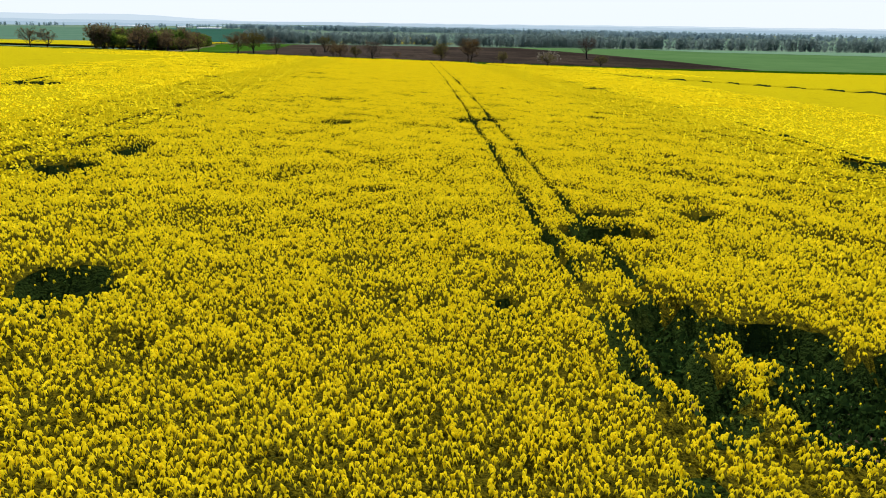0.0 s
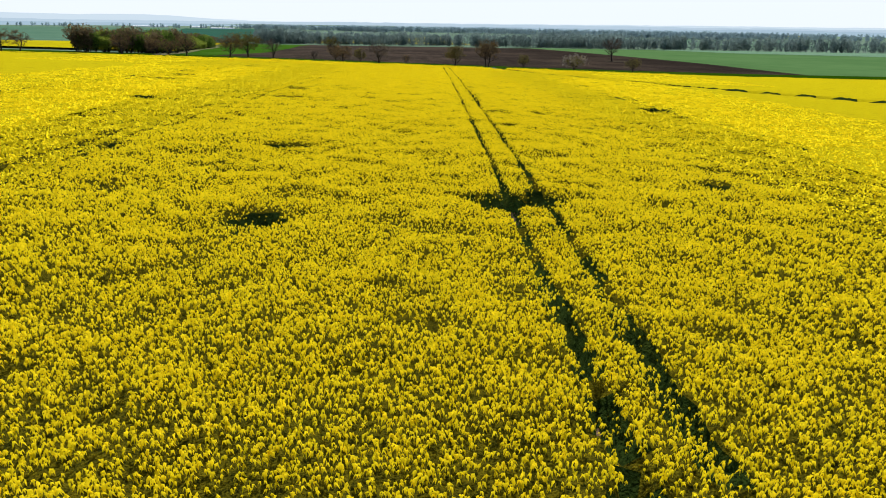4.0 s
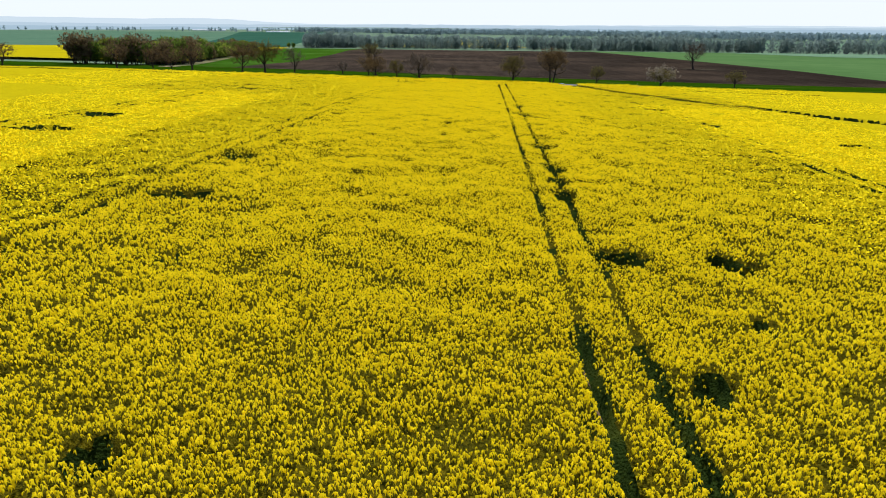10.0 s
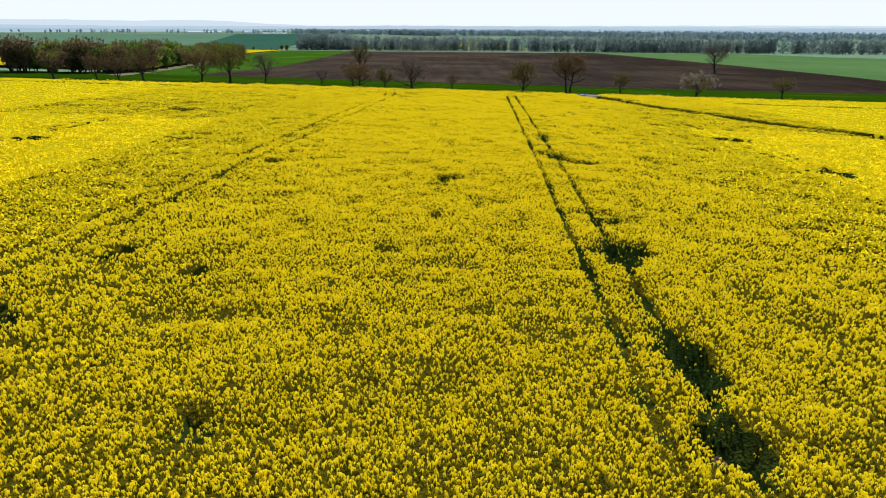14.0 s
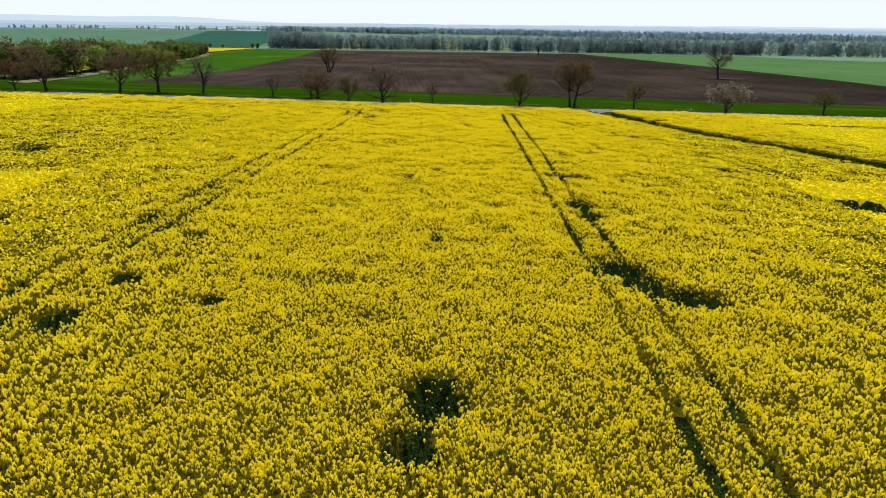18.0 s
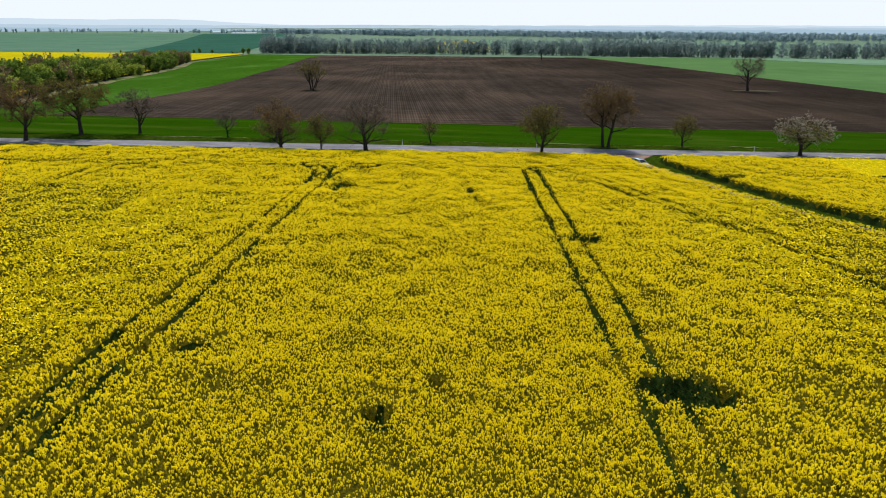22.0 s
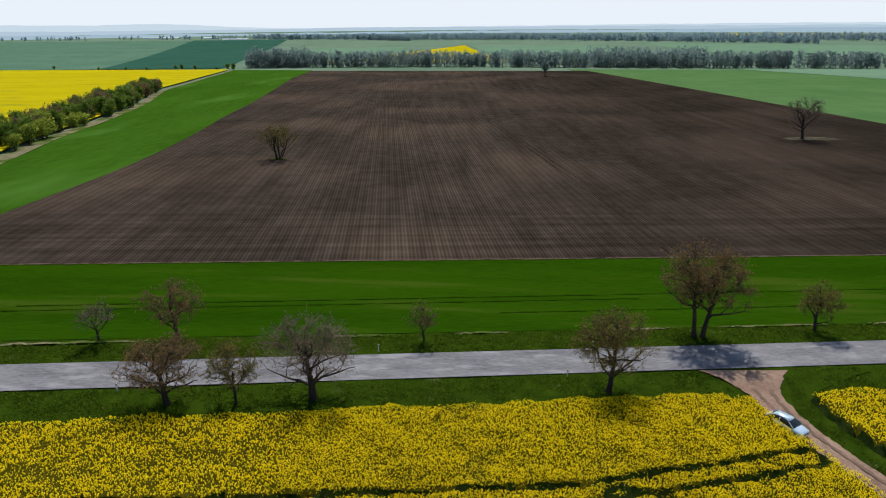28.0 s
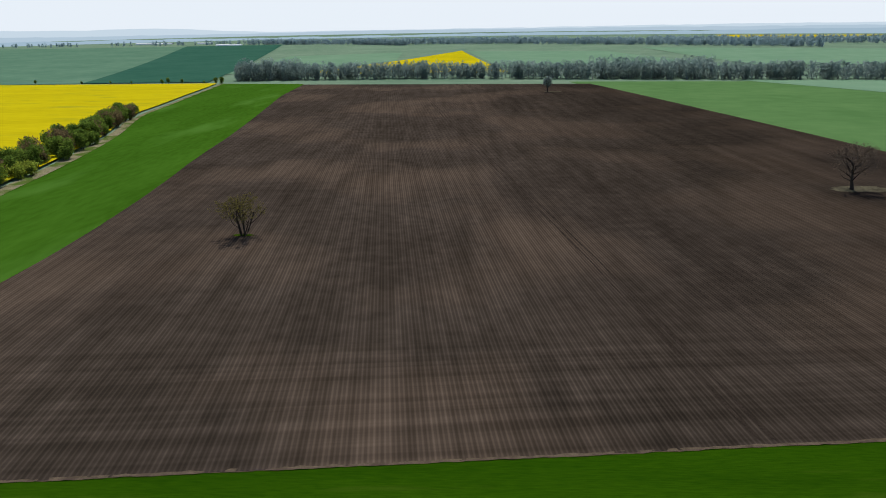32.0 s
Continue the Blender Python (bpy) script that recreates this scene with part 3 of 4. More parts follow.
def crop_height(x, y, fine=0.35):
    return CROP_H + 0.5 * (fbm(x * 0.12, y * 0.12, 61) - 0.5) + fine * (vnoise(x * 0.6, y * 0.6, 62) - 0.5)


rape = thing("rapeseed_field", 0, 0, 0, "tall yellow flowering rapeseed crop with dark wheel tracks", "crop", kind="stuff")


def canopy(name, xs, ys, mat, drop, uneven, gaps=None, bed_from=1e6):
    X, Y = np.meshgrid(xs, ys, indexing="ij")
    jx = (np.random.rand(*X.shape) - 0.5) * 0.5 * np.diff(xs).min()
    jy = (np.random.rand(*X.shape) - 0.5) * 0.5 * np.diff(ys).min()
    jx[0], jx[-1], jy[:, 0], jy[:, -1] = 0, 0, 0, 0
    X, Y = (X + jx).ravel(), (Y + jy).ravel()
    k = crop_state(X, Y)
    h = (crop_height(X, Y, 0.35 if uneven > 0.15 else 0.0) * drop + uneven * (np.random.rand(len(X)) - 0.5)) * smooth(0.0, 0.6, k)
    bed = (np.abs(X) < 71) & (Y > bed_from)
    h = np.where(bed, h * 0.75, h)
    Z = ground_z(X, Y) + np.where(k < 0.04, -0.12, h)
    V = np.stack([X, Y, Z], 1)
    f = grid_faces(len(xs), len(ys))
    f = f[(k[f].max(1) > 0.02)]
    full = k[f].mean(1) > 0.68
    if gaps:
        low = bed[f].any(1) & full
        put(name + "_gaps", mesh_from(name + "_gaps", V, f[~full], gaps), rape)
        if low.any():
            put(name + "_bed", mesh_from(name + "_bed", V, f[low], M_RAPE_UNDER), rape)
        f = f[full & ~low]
    put(name, mesh_from(name, V, f, mat), rape)


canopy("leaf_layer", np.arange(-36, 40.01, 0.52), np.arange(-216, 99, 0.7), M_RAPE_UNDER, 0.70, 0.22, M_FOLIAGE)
canopy("canopy_south", np.arange(-36, 40.01, 2.0), np.arange(-300, -214, 2.0), M_FOLIAGE_FAR, 0.85, 0.12)
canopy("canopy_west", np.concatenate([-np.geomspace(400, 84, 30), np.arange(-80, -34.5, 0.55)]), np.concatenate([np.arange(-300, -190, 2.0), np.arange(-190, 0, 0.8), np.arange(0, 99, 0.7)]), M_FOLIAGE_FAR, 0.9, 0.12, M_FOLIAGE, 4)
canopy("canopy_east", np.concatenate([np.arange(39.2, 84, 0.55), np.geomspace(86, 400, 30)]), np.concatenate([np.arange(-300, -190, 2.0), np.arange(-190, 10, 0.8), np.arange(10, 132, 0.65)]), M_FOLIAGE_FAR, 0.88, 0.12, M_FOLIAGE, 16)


def blossoms(name, x0, x1, y0, y1, per_m2, size, tall=1.2, simple=False):
    """Flower heads: small rounded domes of petals on stems of uneven height, closer together where the plants stand well."""
    n = int((x1 - x0) * (y1 - y0) * per_m2)
    x, y = np.random.uniform(x0, x1, n), np.random.uniform(y0, y1, n)
    k = crop_state(x, y)
    clump = vnoise(x * 2.3, y * 2.3, 71) * 0.6 + vnoise(x * 0.9, y * 0.9, 72) * 0.4
    ok = np.random.rand(n) < k ** 1.3 * (0.68 + 0.32 * smooth(0.25, 0.6, clump))
    x, y, k, clump = x[ok], y[ok], k[ok], clump[ok]
    n = len(x)
    h = crop_height(x, y) * (0.9 + 0.1 * k) + np.random.normal(0, 0.055, n) - 0.45 * (1 - k) + 0.26 * (clump - 0.5) - 0.3 * np.random.rand(n) ** 4
    c = np.stack([x, y, ground_z(x, y) + h], 1)
    s = size * np.random.uniform(0.7, 1.3, n) * (0.7 + 0.3 * k)
    turn = np.random.uniform(0, 6.28, n)
    if simple:
        a = turn[:, None] + np.array([0, 2.3, 4.2]) + np.random.normal(0, 0.3, (n, 3))
        r, z = s[:, None] * np.random.uniform(0.8, 1.3, (n, 3)), -s[:, None] * np.random.uniform(0.2, 0.8, (n, 3)) * tall
        top = c + np.stack([np.zeros(n), np.zeros(n), s * tall * 0.6], 1)
        faces = [(0, 1, 3), (1, 2, 3)]
        head = np.concatenate([c[:, None] + np.stack([np.cos(a) * r, np.sin(a) * r, z], 2), top[:, None]], 1)
    else:
        a = turn[:, None] + np.arange(6) * 1.0472 + np.random.normal(0, 0.2, (n, 6))
        high = np.array([1, 0, 1, 0, 1, 0.0])
        r = s[:, None] * (1.12 - 0.5 * high) * np.random.uniform(0.8, 1.2, (n, 6))
        z = s[:, None] * tall * (1.75 * high - 0.95 + np.random.normal(0, 0.16, (n, 6)))
        lean = np.random.normal(0, 0.3, (n, 2)) * s[:, None]
        head = c[:, None] + np.stack([np.cos(a) * r + lean[:, :1] * high, np.sin(a) * r + lean[:, 1:] * high, z], 2)
        faces = [(0, 2, 4), (0, 1, 2), (2, 3, 4), (4, 5, 0)]
    f = (np.arange(n)[:, None, None] * head.shape[1] + np.array(faces)[None]).reshape(-1, 3)
    put(name, mesh_from(name, head.reshape(-1, 3), f, M_PETAL, True), rape)


blossoms("flower_heads", -12, 16, -209, 20, 68, 0.058)
blossoms("flower_heads_north", -12, 16, 20, 62, 64, 0.057)
blossoms("flower_heads_headland", -14, 38, 62, 97, 76, 0.053)
blossoms("flower_heads_west", -23, -12, -206, 62, 38, 0.072)
blossoms("flower_heads_east", 16, 27, -206, 62, 38, 0.072)
blossoms("flower_heads_outer_west", -36, -23, -200, 62, 42, 0.084, 1.3, True)
blossoms("flower_heads_outer_east", 27, 40, -200, 62, 42, 0.084, 1.3, True)
blossoms("flower_heads_far_west", -72, -36, -185, 4, 9, 0.12, 1.0, True)
blossoms("flower_heads_far_east", 40, 72, -185, 16, 9, 0.12, 1.0, True)
blossoms("flower_heads_middle_west", -54, -36, -120, 4, 16, 0.10, 1.1, True)
blossoms("flower_heads_middle_east", 40, 58, -120, 16, 16, 0.10, 1.1, True)
blossoms("flower_heads_northwest", -72, -14, 60, 94, 34, 0.072)
blossoms("flower_heads_northwest_edge", -72, -36, 3, 60, 20, 0.10, 1.0, True)
blossoms("flower_heads_northeast", 38, 72, 62, 110, 34, 0.072)
blossoms("flower_heads_northeast_edge", 40, 72, 15, 62, 20, 0.10, 1.0, True)
blossoms("flower_heads_far_northwest", -110, -72, 3, 92, 3.0, 0.15, 0.9, True)
blossoms("flower_heads_far_northeast", 72, 115, 15, 114, 3.0, 0.15, 0.9, True)


def leaf_bits(name, x, y, z, size, tall, mat, parent):
    """Small upright leaves at the places given."""
    n = len(x)
    c = np.stack([x, y, z], 1)
    a = np.random.normal(0, 1, (n, 3, 3)) * np.array([size, size, tall])
    put(name, mesh_from(name, (c[:, None, :] + a).reshape(-1, 3), np.arange(n * 3).reshape(-1, 3), mat), parent)


def hole_weeds():
    n = 200000
    x, y = np.random.uniform(-30, 36, n), np.random.uniform(-208, 97, n)
    for hx, hy, rx, ry in HOLES_A + HOLES_B + HOLES_C:
        if -30 < hx < 36:
            m = int(rx * ry * 560)
            x = np.concatenate([x, np.random.uniform(hx - 1.3 * rx, hx + 1.3 * rx, m)])
            y = np.concatenate([y, np.random.uniform(hy - 1.3 * ry, hy + 1.3 * ry, m)])
    n = len(x)
    k = crop_state(x, y)
    ok = (k < 0.85) & (k > 0.01) & (np.random.rand(n) < 0.9)
    ok |= (k <= 0.01) & (bare_patch(x, y) < 0.5) & (y < 94 + 0.1 * x) & (near_line(x, y, TRACK_PTS) > 2.0)
    x, y, k = x[ok], y[ok], k[ok]
    z = ground_z(x, y) + np.random.uniform(0.02, 1, len(x)) * (0.34 + 0.9 * k)
    leaf_bits("leaves", x, y, z, 0.085, 0.10, M_RAPE_LEAF, rape)


hole_weeds()

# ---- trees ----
# bark of the far trees, greyed lighter for the same haze
M_HAZE_BARK = material("haze_greyed_bark", (0.11, 0.125, 0.12), (0.17, 0.185, 0.175), 2, 5, bump=0)


def tube(path, radii, sides):
    """Verts and quads of a tapering tube along points."""
    path = np.asarray(path, float)
    d = np.gradient(path, axis=0)
    d /= np.linalg.norm(d, axis=1, keepdims=True) + 1e-9
    ref = np.where(np.abs(d[:, 2:3]) > 0.9, np.array([[1.0, 0, 0]]), np.array([[0, 0, 1.0]]))
    u = np.cross(d, ref)
    u /= np.linalg.norm(u, axis=1, keepdims=True) + 1e-9
    w = np.cross(d, u)
    a = np.arange(sides) * 2 * math.pi / sides
    v = path[:, None] + (u[:, None] * np.cos(a)[None, :, None] + w[:, None] * np.sin(a)[None, :, None]) * np.asarray(radii)[:, None, None]
    i = np.arange(len(path) - 1)[:, None] * sides
    j = np.arange(sides)[None]
    k = (j + 1) % sides
    f = np.stack([i + j, i + k, i + sides + k, i + sides + j], -1).reshape(-1, 4)
    return v.reshape(-1, 3), f


class Heap:
    """Gathers tubes into one mesh."""
    def __init__(self):
        self.v, self.f, self.n = [], [], 0

    def add(self, v, f):
        self.v.append(v)
        self.f.append(f + self.n)
        self.n += len(v)

    def mesh(self, name, mat, smooth=True):
        return mesh_from(name, np.concatenate(self.v), np.concatenate(self.f), mat, smooth)


def branch(rng, start, way, length, r0, r1, steps, droop, wander):
    p, d = [np.array(start, float)], np.array(way, float)
    d /= np.linalg.norm(d)
    for s in range(steps):
        d = d + rng.normal(0, wander, 3) + np.array([0, 0, droop])
        d /= np.linalg.norm(d)
        p.append(p[-1] + d * length / steps)
    return np.array(p), np.linspace(r0, r1, steps + 1)


def grow_tree(rng, height, width, trunk_r, stems=1, limbs=7, twigs=9, leaf=0.10, leaf_n=9, fork=0.28, open_v=0.0, sprays=6):
    """Trunk with limbs, twigs, and the places of leaves, about the origin."""
    wood, fine, leaves = Heap(), Heap(), []
    half = width / 2
    ends = []
    for s in range(stems):
        az = rng.uniform(0, 6.28) if stems == 1 else s * 6.28 / stems + rng.uniform(-.4, .4)
        lean = rng.uniform(0, 0.07) if stems == 1 else (rng.uniform(0.16, 0.34) if stems > 2 else rng.uniform(0.06, 0.12)) + open_v
        top = height * (0.62 if stems == 1 else rng.uniform(0.5, 0.66))
        p, r = branch(rng, (math.cos(az) * trunk_r * (stems > 1), math.sin(az) * trunk_r * (stems > 1), -0.35), (math.cos(az) * lean, math.sin(az) * lean, 1), top, trunk_r if stems == 1 else trunk_r * 0.7, trunk_r * 0.34, 9, 0.02, 0.06)
        r[0] *= 1.45
        r[1] *= 1.1
        wood.add(*tube(p, r, 8))
        n = max(3, limbs // stems)
        for q in range(n):
            f = max(fork, 0.34) + (1 - max(fork, 0.34)) * (q + rng.uniform(0, .8)) / n
            at = p[min(int(f * 9), 9)]
            a2 = q * 2.4 + rng.uniform(-.5, .5) + az
            up = 0.55 + 0.9 * f
            reach = half * (1.0 - 0.35 * f) * rng.uniform(0.85, 1.15)
            lp, lr = branch(rng, at, (math.cos(a2), math.sin(a2), up), min(math.hypot(reach, reach * up), reach * 1.3) * 0.88, trunk_r * 0.52 * (1 - 0.45 * f), 0.035, 7, 0.03, 0.18)
            wood.add(*tube(lp, lr, 6))
            ends.append((lp, 0.05))
            for j in (2, 4) if stems < 3 else ():
                side = np.cross(lp[j + 1] - lp[j], rng.normal(0, 1, 3)) + (lp[j + 1] - lp[j]) * 0.9 + np.array([0, 0, 0.12])
                sp, sr = branch(rng, lp[j], side, reach * rng.uniform(0.32, 0.5), lr[j] * 0.62, 0.022, 4, 0.03, 0.2)
                wood.add(*tube(sp, sr, 5))
                ends.append((sp, 0.04))
        ends.append((p[5:], 0.06))
    nodes = np.concatenate([lp[1:] for lp, r in ends])
    ways = np.concatenate([np.diff(lp, axis=0) for lp, r in ends])
    top = height * 1.0
    mid, rz = height * 0.65, height * 0.37
    n = int(twigs * limbs * 1.8)
    d = rng.normal(0, 1, (n, 3))
    d /= np.linalg.norm(d, axis=1, keepdims=True)
    lump = 0.86 + 0.28 * np.array([noise.noise(Vector((a * 1.7 + trunk_r * 40, b * 1.7, c * 1.7))) for a, b, c in d])
    d *= (rng.uniform(0, 1, (n, 1)) ** 0.42) * lump[:, None]
    aim = np.array([0, 0, mid]) + d * np.array([half, half, rz])
    for q in range(n):
        gap = nodes - aim[q]
        i = int(np.argmin((gap ** 2).sum(1) + 2.0 * np.clip(gap[:, 2], 0, 9) ** 2))
        at = nodes[i]
        ln = np.linalg.norm(aim[q] - at) + 0.25
        bow = (at + aim[q]) / 2 + ways[i] / (np.linalg.norm(ways[i]) + 1e-6) * ln * 0.22 + rng.normal(0, 0.08 * ln, 3)
        bp = np.array([at, (at + bow) / 2 + rng.normal(0, 0.03 * ln, 3), bow, (bow + aim[q]) / 2 + rng.normal(0, 0.04 * ln, 3), aim[q]])
        r0 = 0.017 + 0.011 * ln
        fine.add(*tube(bp, np.linspace(r0, 0.008, 5), 3))
        for k in range(sprays):
            j = rng.integers(2, 5)
            way2 = rng.normal(0, 1, 3) + np.array([0, 0, 0.25]) + d[q] * 0.8
            tp, tr = branch(rng, bp[j], way2, rng.uniform(0.35, 0.95) * (0.5 + 0.06 * height), 0.013, 0.005, 1, 0.0, 0.22)
            fine.add(*tube(tp, tr, 3))
            t = rng.uniform(0.2, 1.05, (leaf_n, 1))
            leaves.append(tp[0] * (1 - t) + tp[-1] * t + rng.normal(0, 0.06, (leaf_n, 3)))
    return wood, fine, np.concatenate(leaves)


def leaf_mesh(name, rng, at, size, mat):
    v = at[:, None, :] + rng.normal(0, size, (len(at), 3, 3))
    return mesh_from(name, v.reshape(-1, 3), np.arange(len(at) * 3).reshape(-1, 3), mat)


def tree(x, y, height, width, trunk_r, label, leaf_mat, seed, turn=0.0, group="trees along the road", **kw):
    rng = np.random.default_rng(seed)
    size, inner = kw.pop("leaf", 0.055), kw.pop("inner", None)
    wood, fine, at = grow_tree(rng, height, width, trunk_r, **kw)
    top = max(at[:, 2].max(), 0.1)
    s = height / top
    e = thing("tree", x, y, gz(x, y), label, "tree", group, turn=turn)
    pieces = [("trunk", wood.mesh("trunk", M_BARK)), ("branchwork", fine.mesh("branchwork", M_TWIG if leaf_mat == M_TWIG else M_TWIG_DARK))]
    if inner:
        far = np.hypot(np.hypot(at[:, 0], at[:, 1]) / (width / 2), (at[:, 2] - height * 0.6) / (height * 0.45)) + rng.normal(0, 0.15, len(at)) > 0.62
        pieces += [("crown", leaf_mesh("crown", rng, at[far], size, leaf_mat)), ("leaves", leaf_mesh("leaves", rng, at[~far], size, inner))]
    else:
        pieces.append(("crown", leaf_mesh("crown", rng, at, size, leaf_mat)))
    for name, me in pieces:
        ob = put(name, me, e)
        wide = width / 2 / np.percentile(np.hypot(at[:, 0], at[:, 1]), 97)
        ob.scale = (wide, wide, s)
        if name != "trunk":
            tagged(ob, kind="stuff")
    return e


tree(-29.1, 95.4, 8.6, 8.6, 0.34, "gnarled roadside tree with bronze spring buds beside the rapeseed", M_BUD, 1, limbs=9, twigs=14, leaf=0.05, fork=0.3)
tree(-22.0, 95.9, 7.4, 5.8, 0.17, "slim roadside tree with sparse olive young leaves", M_LEAF_OLIVE, 2, limbs=7, twigs=12, leaf=0.045, fork=0.4)
tree(-14.1, 96.9, 10.2, 11.0, 0.40, "broad bare roadside tree with pale twisting twigs", M_TWIG, 3, limbs=10, twigs=15, leaf_n=6, leaf=0.045, fork=0.22)
tree(18.4, 99.3, 10.2, 8.8, 0.30, "forked roadside tree with reddish olive young leaves", M_LEAF_OLIVE, 4, limbs=9, twigs=16, leaf=0.048, leaf_n=11, fork=0.3)
tree(-43.4, 109.5, 5.6, 4.8, 0.15, "small bare roadside tree with thin grey branches", M_TWIG, 5, limbs=6, twigs=7, leaf_n=2)
tree(-33.6, 110.2, 8.6, 8.4, 0.26, "roadside tree with brown buds leaning over the green strip", M_BUD, 6, limbs=8, twigs=10)
tree(-2.4, 111.4, 5.8, 4.6, 0.14, "small bare tree with thin upright branches", M_BUD, 7, limbs=6, twigs=7, leaf_n=3)
tree(34.1, 113.7, 13.4, 11.6, 0.42, "tall two-stemmed tree with dense bronze spring twigs", M_BUD, 8, stems=2, limbs=12, twigs=18, leaf_n=11, fork=0.5)
tree(51.2, 116.0, 7.2, 6.2, 0.24, "leaning old fruit tree with dark ivy-clad trunk", M_LEAF_OLIVE, 9, limbs=7, twigs=9)
tree(73.3, 110.2, 9.2, 12.4, 0.36, "spreading fruit tree covered in whitish blossom", M_BLOOM, 10, limbs=10, twigs=13, leaf_n=9, leaf=0.075, inner=M_LEAF_OLIVE)
tree(-61.6, 110.5, 9.4, 8.6, 0.27, "roadside tree with bare dark branches", M_TWIG, 11, limbs=8, twigs=10, leaf_n=4)
tree(-71.4, 106.6, 12.4, 13.2, 0.36, "round roadside tree with olive spring leaves", M_LEAF_OLIVE, 12, limbs=9, twigs=15, leaf_n=15, leaf=0.07)
tree(-77.0, 98.2, 11.4, 11.4, 0.33, "roadside tree with reddish brown buds", M_BUD, 13, limbs=9, twigs=13, leaf_n=12)
tree(-95.0, 99.4, 10.6, 10.0, 0.33, "old roadside tree with rust brown crown", M_BUD, 14, limbs=9, twigs=12)
tree(-102.5, 99.5, 8.0, 7.6, 0.24, "roadside tree with thin brown crown", M_BUD, 15, limbs=8, twigs=9)
tree(-109.0, 98.6, 8.4, 7.0, 0.24, "roadside tree with dark bare crown", M_BUD, 16, limbs=8, twigs=9)
tree(-121.0, 97.0, 10.0, 9.0, 0.3, "roadside tree with dark bare crown before the hedge", M_BUD, 17, limbs=8, twigs=9)
tree(-160.5, 94.0, 9.6, 10.0, 0.3, "round roadside tree with brown buds", M_BUD, 18, limbs=8, twigs=10)
tree(-167.5, 93.5, 9.8, 10.5, 0.3, "round roadside tree with dense brown crown", M_BUD, 19, limbs=8, twigs=10)
tree(103.0, 118.0, 7.5, 8.0, 0.26, "roadside tree with greenish crown", M_LEAF_OLIVE, 20, limbs=8, twigs=9)
tree(-51.5, 237.0, 12.0, 13.0, 0.26, "multi-stemmed tree with young leaves standing alone on bare soil", M_LEAF_OLIVE, 21, stems=7, limbs=21, twigs=6, leaf_n=6, leaf=0.07, fork=0.5, open_v=0.14, group="lone trees on the bare soil")
tree(145.2, 292.0, 17.5, 15.5, 0.55, "large bare tree standing alone on bare soil", M_TWIG, 22, limbs=14, twigs=16, leaf_n=5, leaf=0.05, group="lone trees on the bare soil")
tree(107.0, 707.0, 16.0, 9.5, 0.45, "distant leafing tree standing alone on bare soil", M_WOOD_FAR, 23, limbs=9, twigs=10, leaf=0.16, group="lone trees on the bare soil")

M_ROUGH = material("rough_grass", (0.034, 0.031, 0.022), (0.090, 0.082, 0.055), 7, 6, bump=0.6, depth=0.1)
for tx, ty, r in ((-51.5, 237.0, 1.8), (149.0, 292.5, 7.5), (112.0, 707.0, 6.0)):
    a = np.linspace(0, 2 * math.pi, 25)[:-1]
    ring = [(tx, ty)] + [(tx + math.cos(t) * r * random.uniform(.75, 1.2) * 1.5, ty + math.sin(t) * r * random.uniform(.45, .75)) for t in a]
    ring = np.array(ring)
    v = np.stack([ring[:, 0], ring[:, 1], ground_z(ring[:, 0], ring[:, 1]) + 0.26], 1)
    f = np.array([(0, 1 + i, 1 + (i + 1) % 24) for i in range(24)])
    tagged(new("grass_patch", mesh_from("grass_patch", v, f, M_VERGE if r < 3 else M_ROUGH)), "rough grass left unploughed round the lone tree", "grass", kind="stuff")


# ---- hedge of shrubs and trees ----
def shrub_cloud(rng, height, width, clumps, leaves, size):
    """Leaf places in several uneven clumps."""
    out = []
    for c in range(clumps):
        a, r = rng.uniform(0, 6.28), rng.uniform(0, 0.62) * width / 2
        cz = height * rng.uniform(0.25, 0.82)
        rad = np.array([rng.uniform(.22, .36) * width, rng.uniform(.22, .36) * width, rng.uniform(.14, .24) * height])
        d = rng.normal(0, 1, (leaves, 3))
        d /= np.linalg.norm(d, axis=1, keepdims=True)
        d *= rng.uniform(0.55, 1.05, (leaves, 1))
        out.append(np.array([math.cos(a) * r, math.sin(a) * r, cz]) + d * rad)
    p = np.concatenate(out)
    p[:, 2] = np.clip(p[:, 2], 0.15, height)
    return p


def shrub_meshes(seed, height, width, mat, clumps=12, leaves=150, size=0.27):
    rng = np.random.default_rng(seed)
    heap = Heap()
    for s in range(4):
        a = rng.uniform(0, 6.28)
        p, r = branch(rng, (0.2 * math.cos(a), 0.2 * math.sin(a), -0.3), (0.3 * math.cos(a), 0.3 * math.sin(a), 1), height * 0.75, 0.13, 0.03, 5, 0.02, 0.12)
        heap.add(*tube(p, r, 5))
    return heap.mesh("trunk", M_BARK), leaf_mesh("crown", rng, shrub_cloud(rng, height, width, clumps, leaves, size), size, mat)


SHRUBS = [shrub_meshes(101, 7.5, 6.5, M_LEAF_GREEN, 14, 100), shrub_meshes(102, 8.5, 6.0, M_LEAF_GREEN, 14, 100), shrub_meshes(103, 7.0, 6.5, M_LEAF_LIGHT, 12, 90),
          shrub_meshes(104, 8.8, 7.0, M_LEAF_RUST, 13, 80), shrub_meshes(105, 6.0, 6.5, M_LEAF_LIGHT, 11, 90), shrub_meshes(106, 6.4, 5.4, M_LEAF_GREEN, 11, 100)]
SHRUB_LABELS = ("dense dark green hedge shrub", "tall dark green hedge shrub in full leaf", "light green hedge shrub with young leaves",
                "rust brown hedge tree just coming into leaf", "low light green bushy hedge shrub", "rounded green hedge shrub")


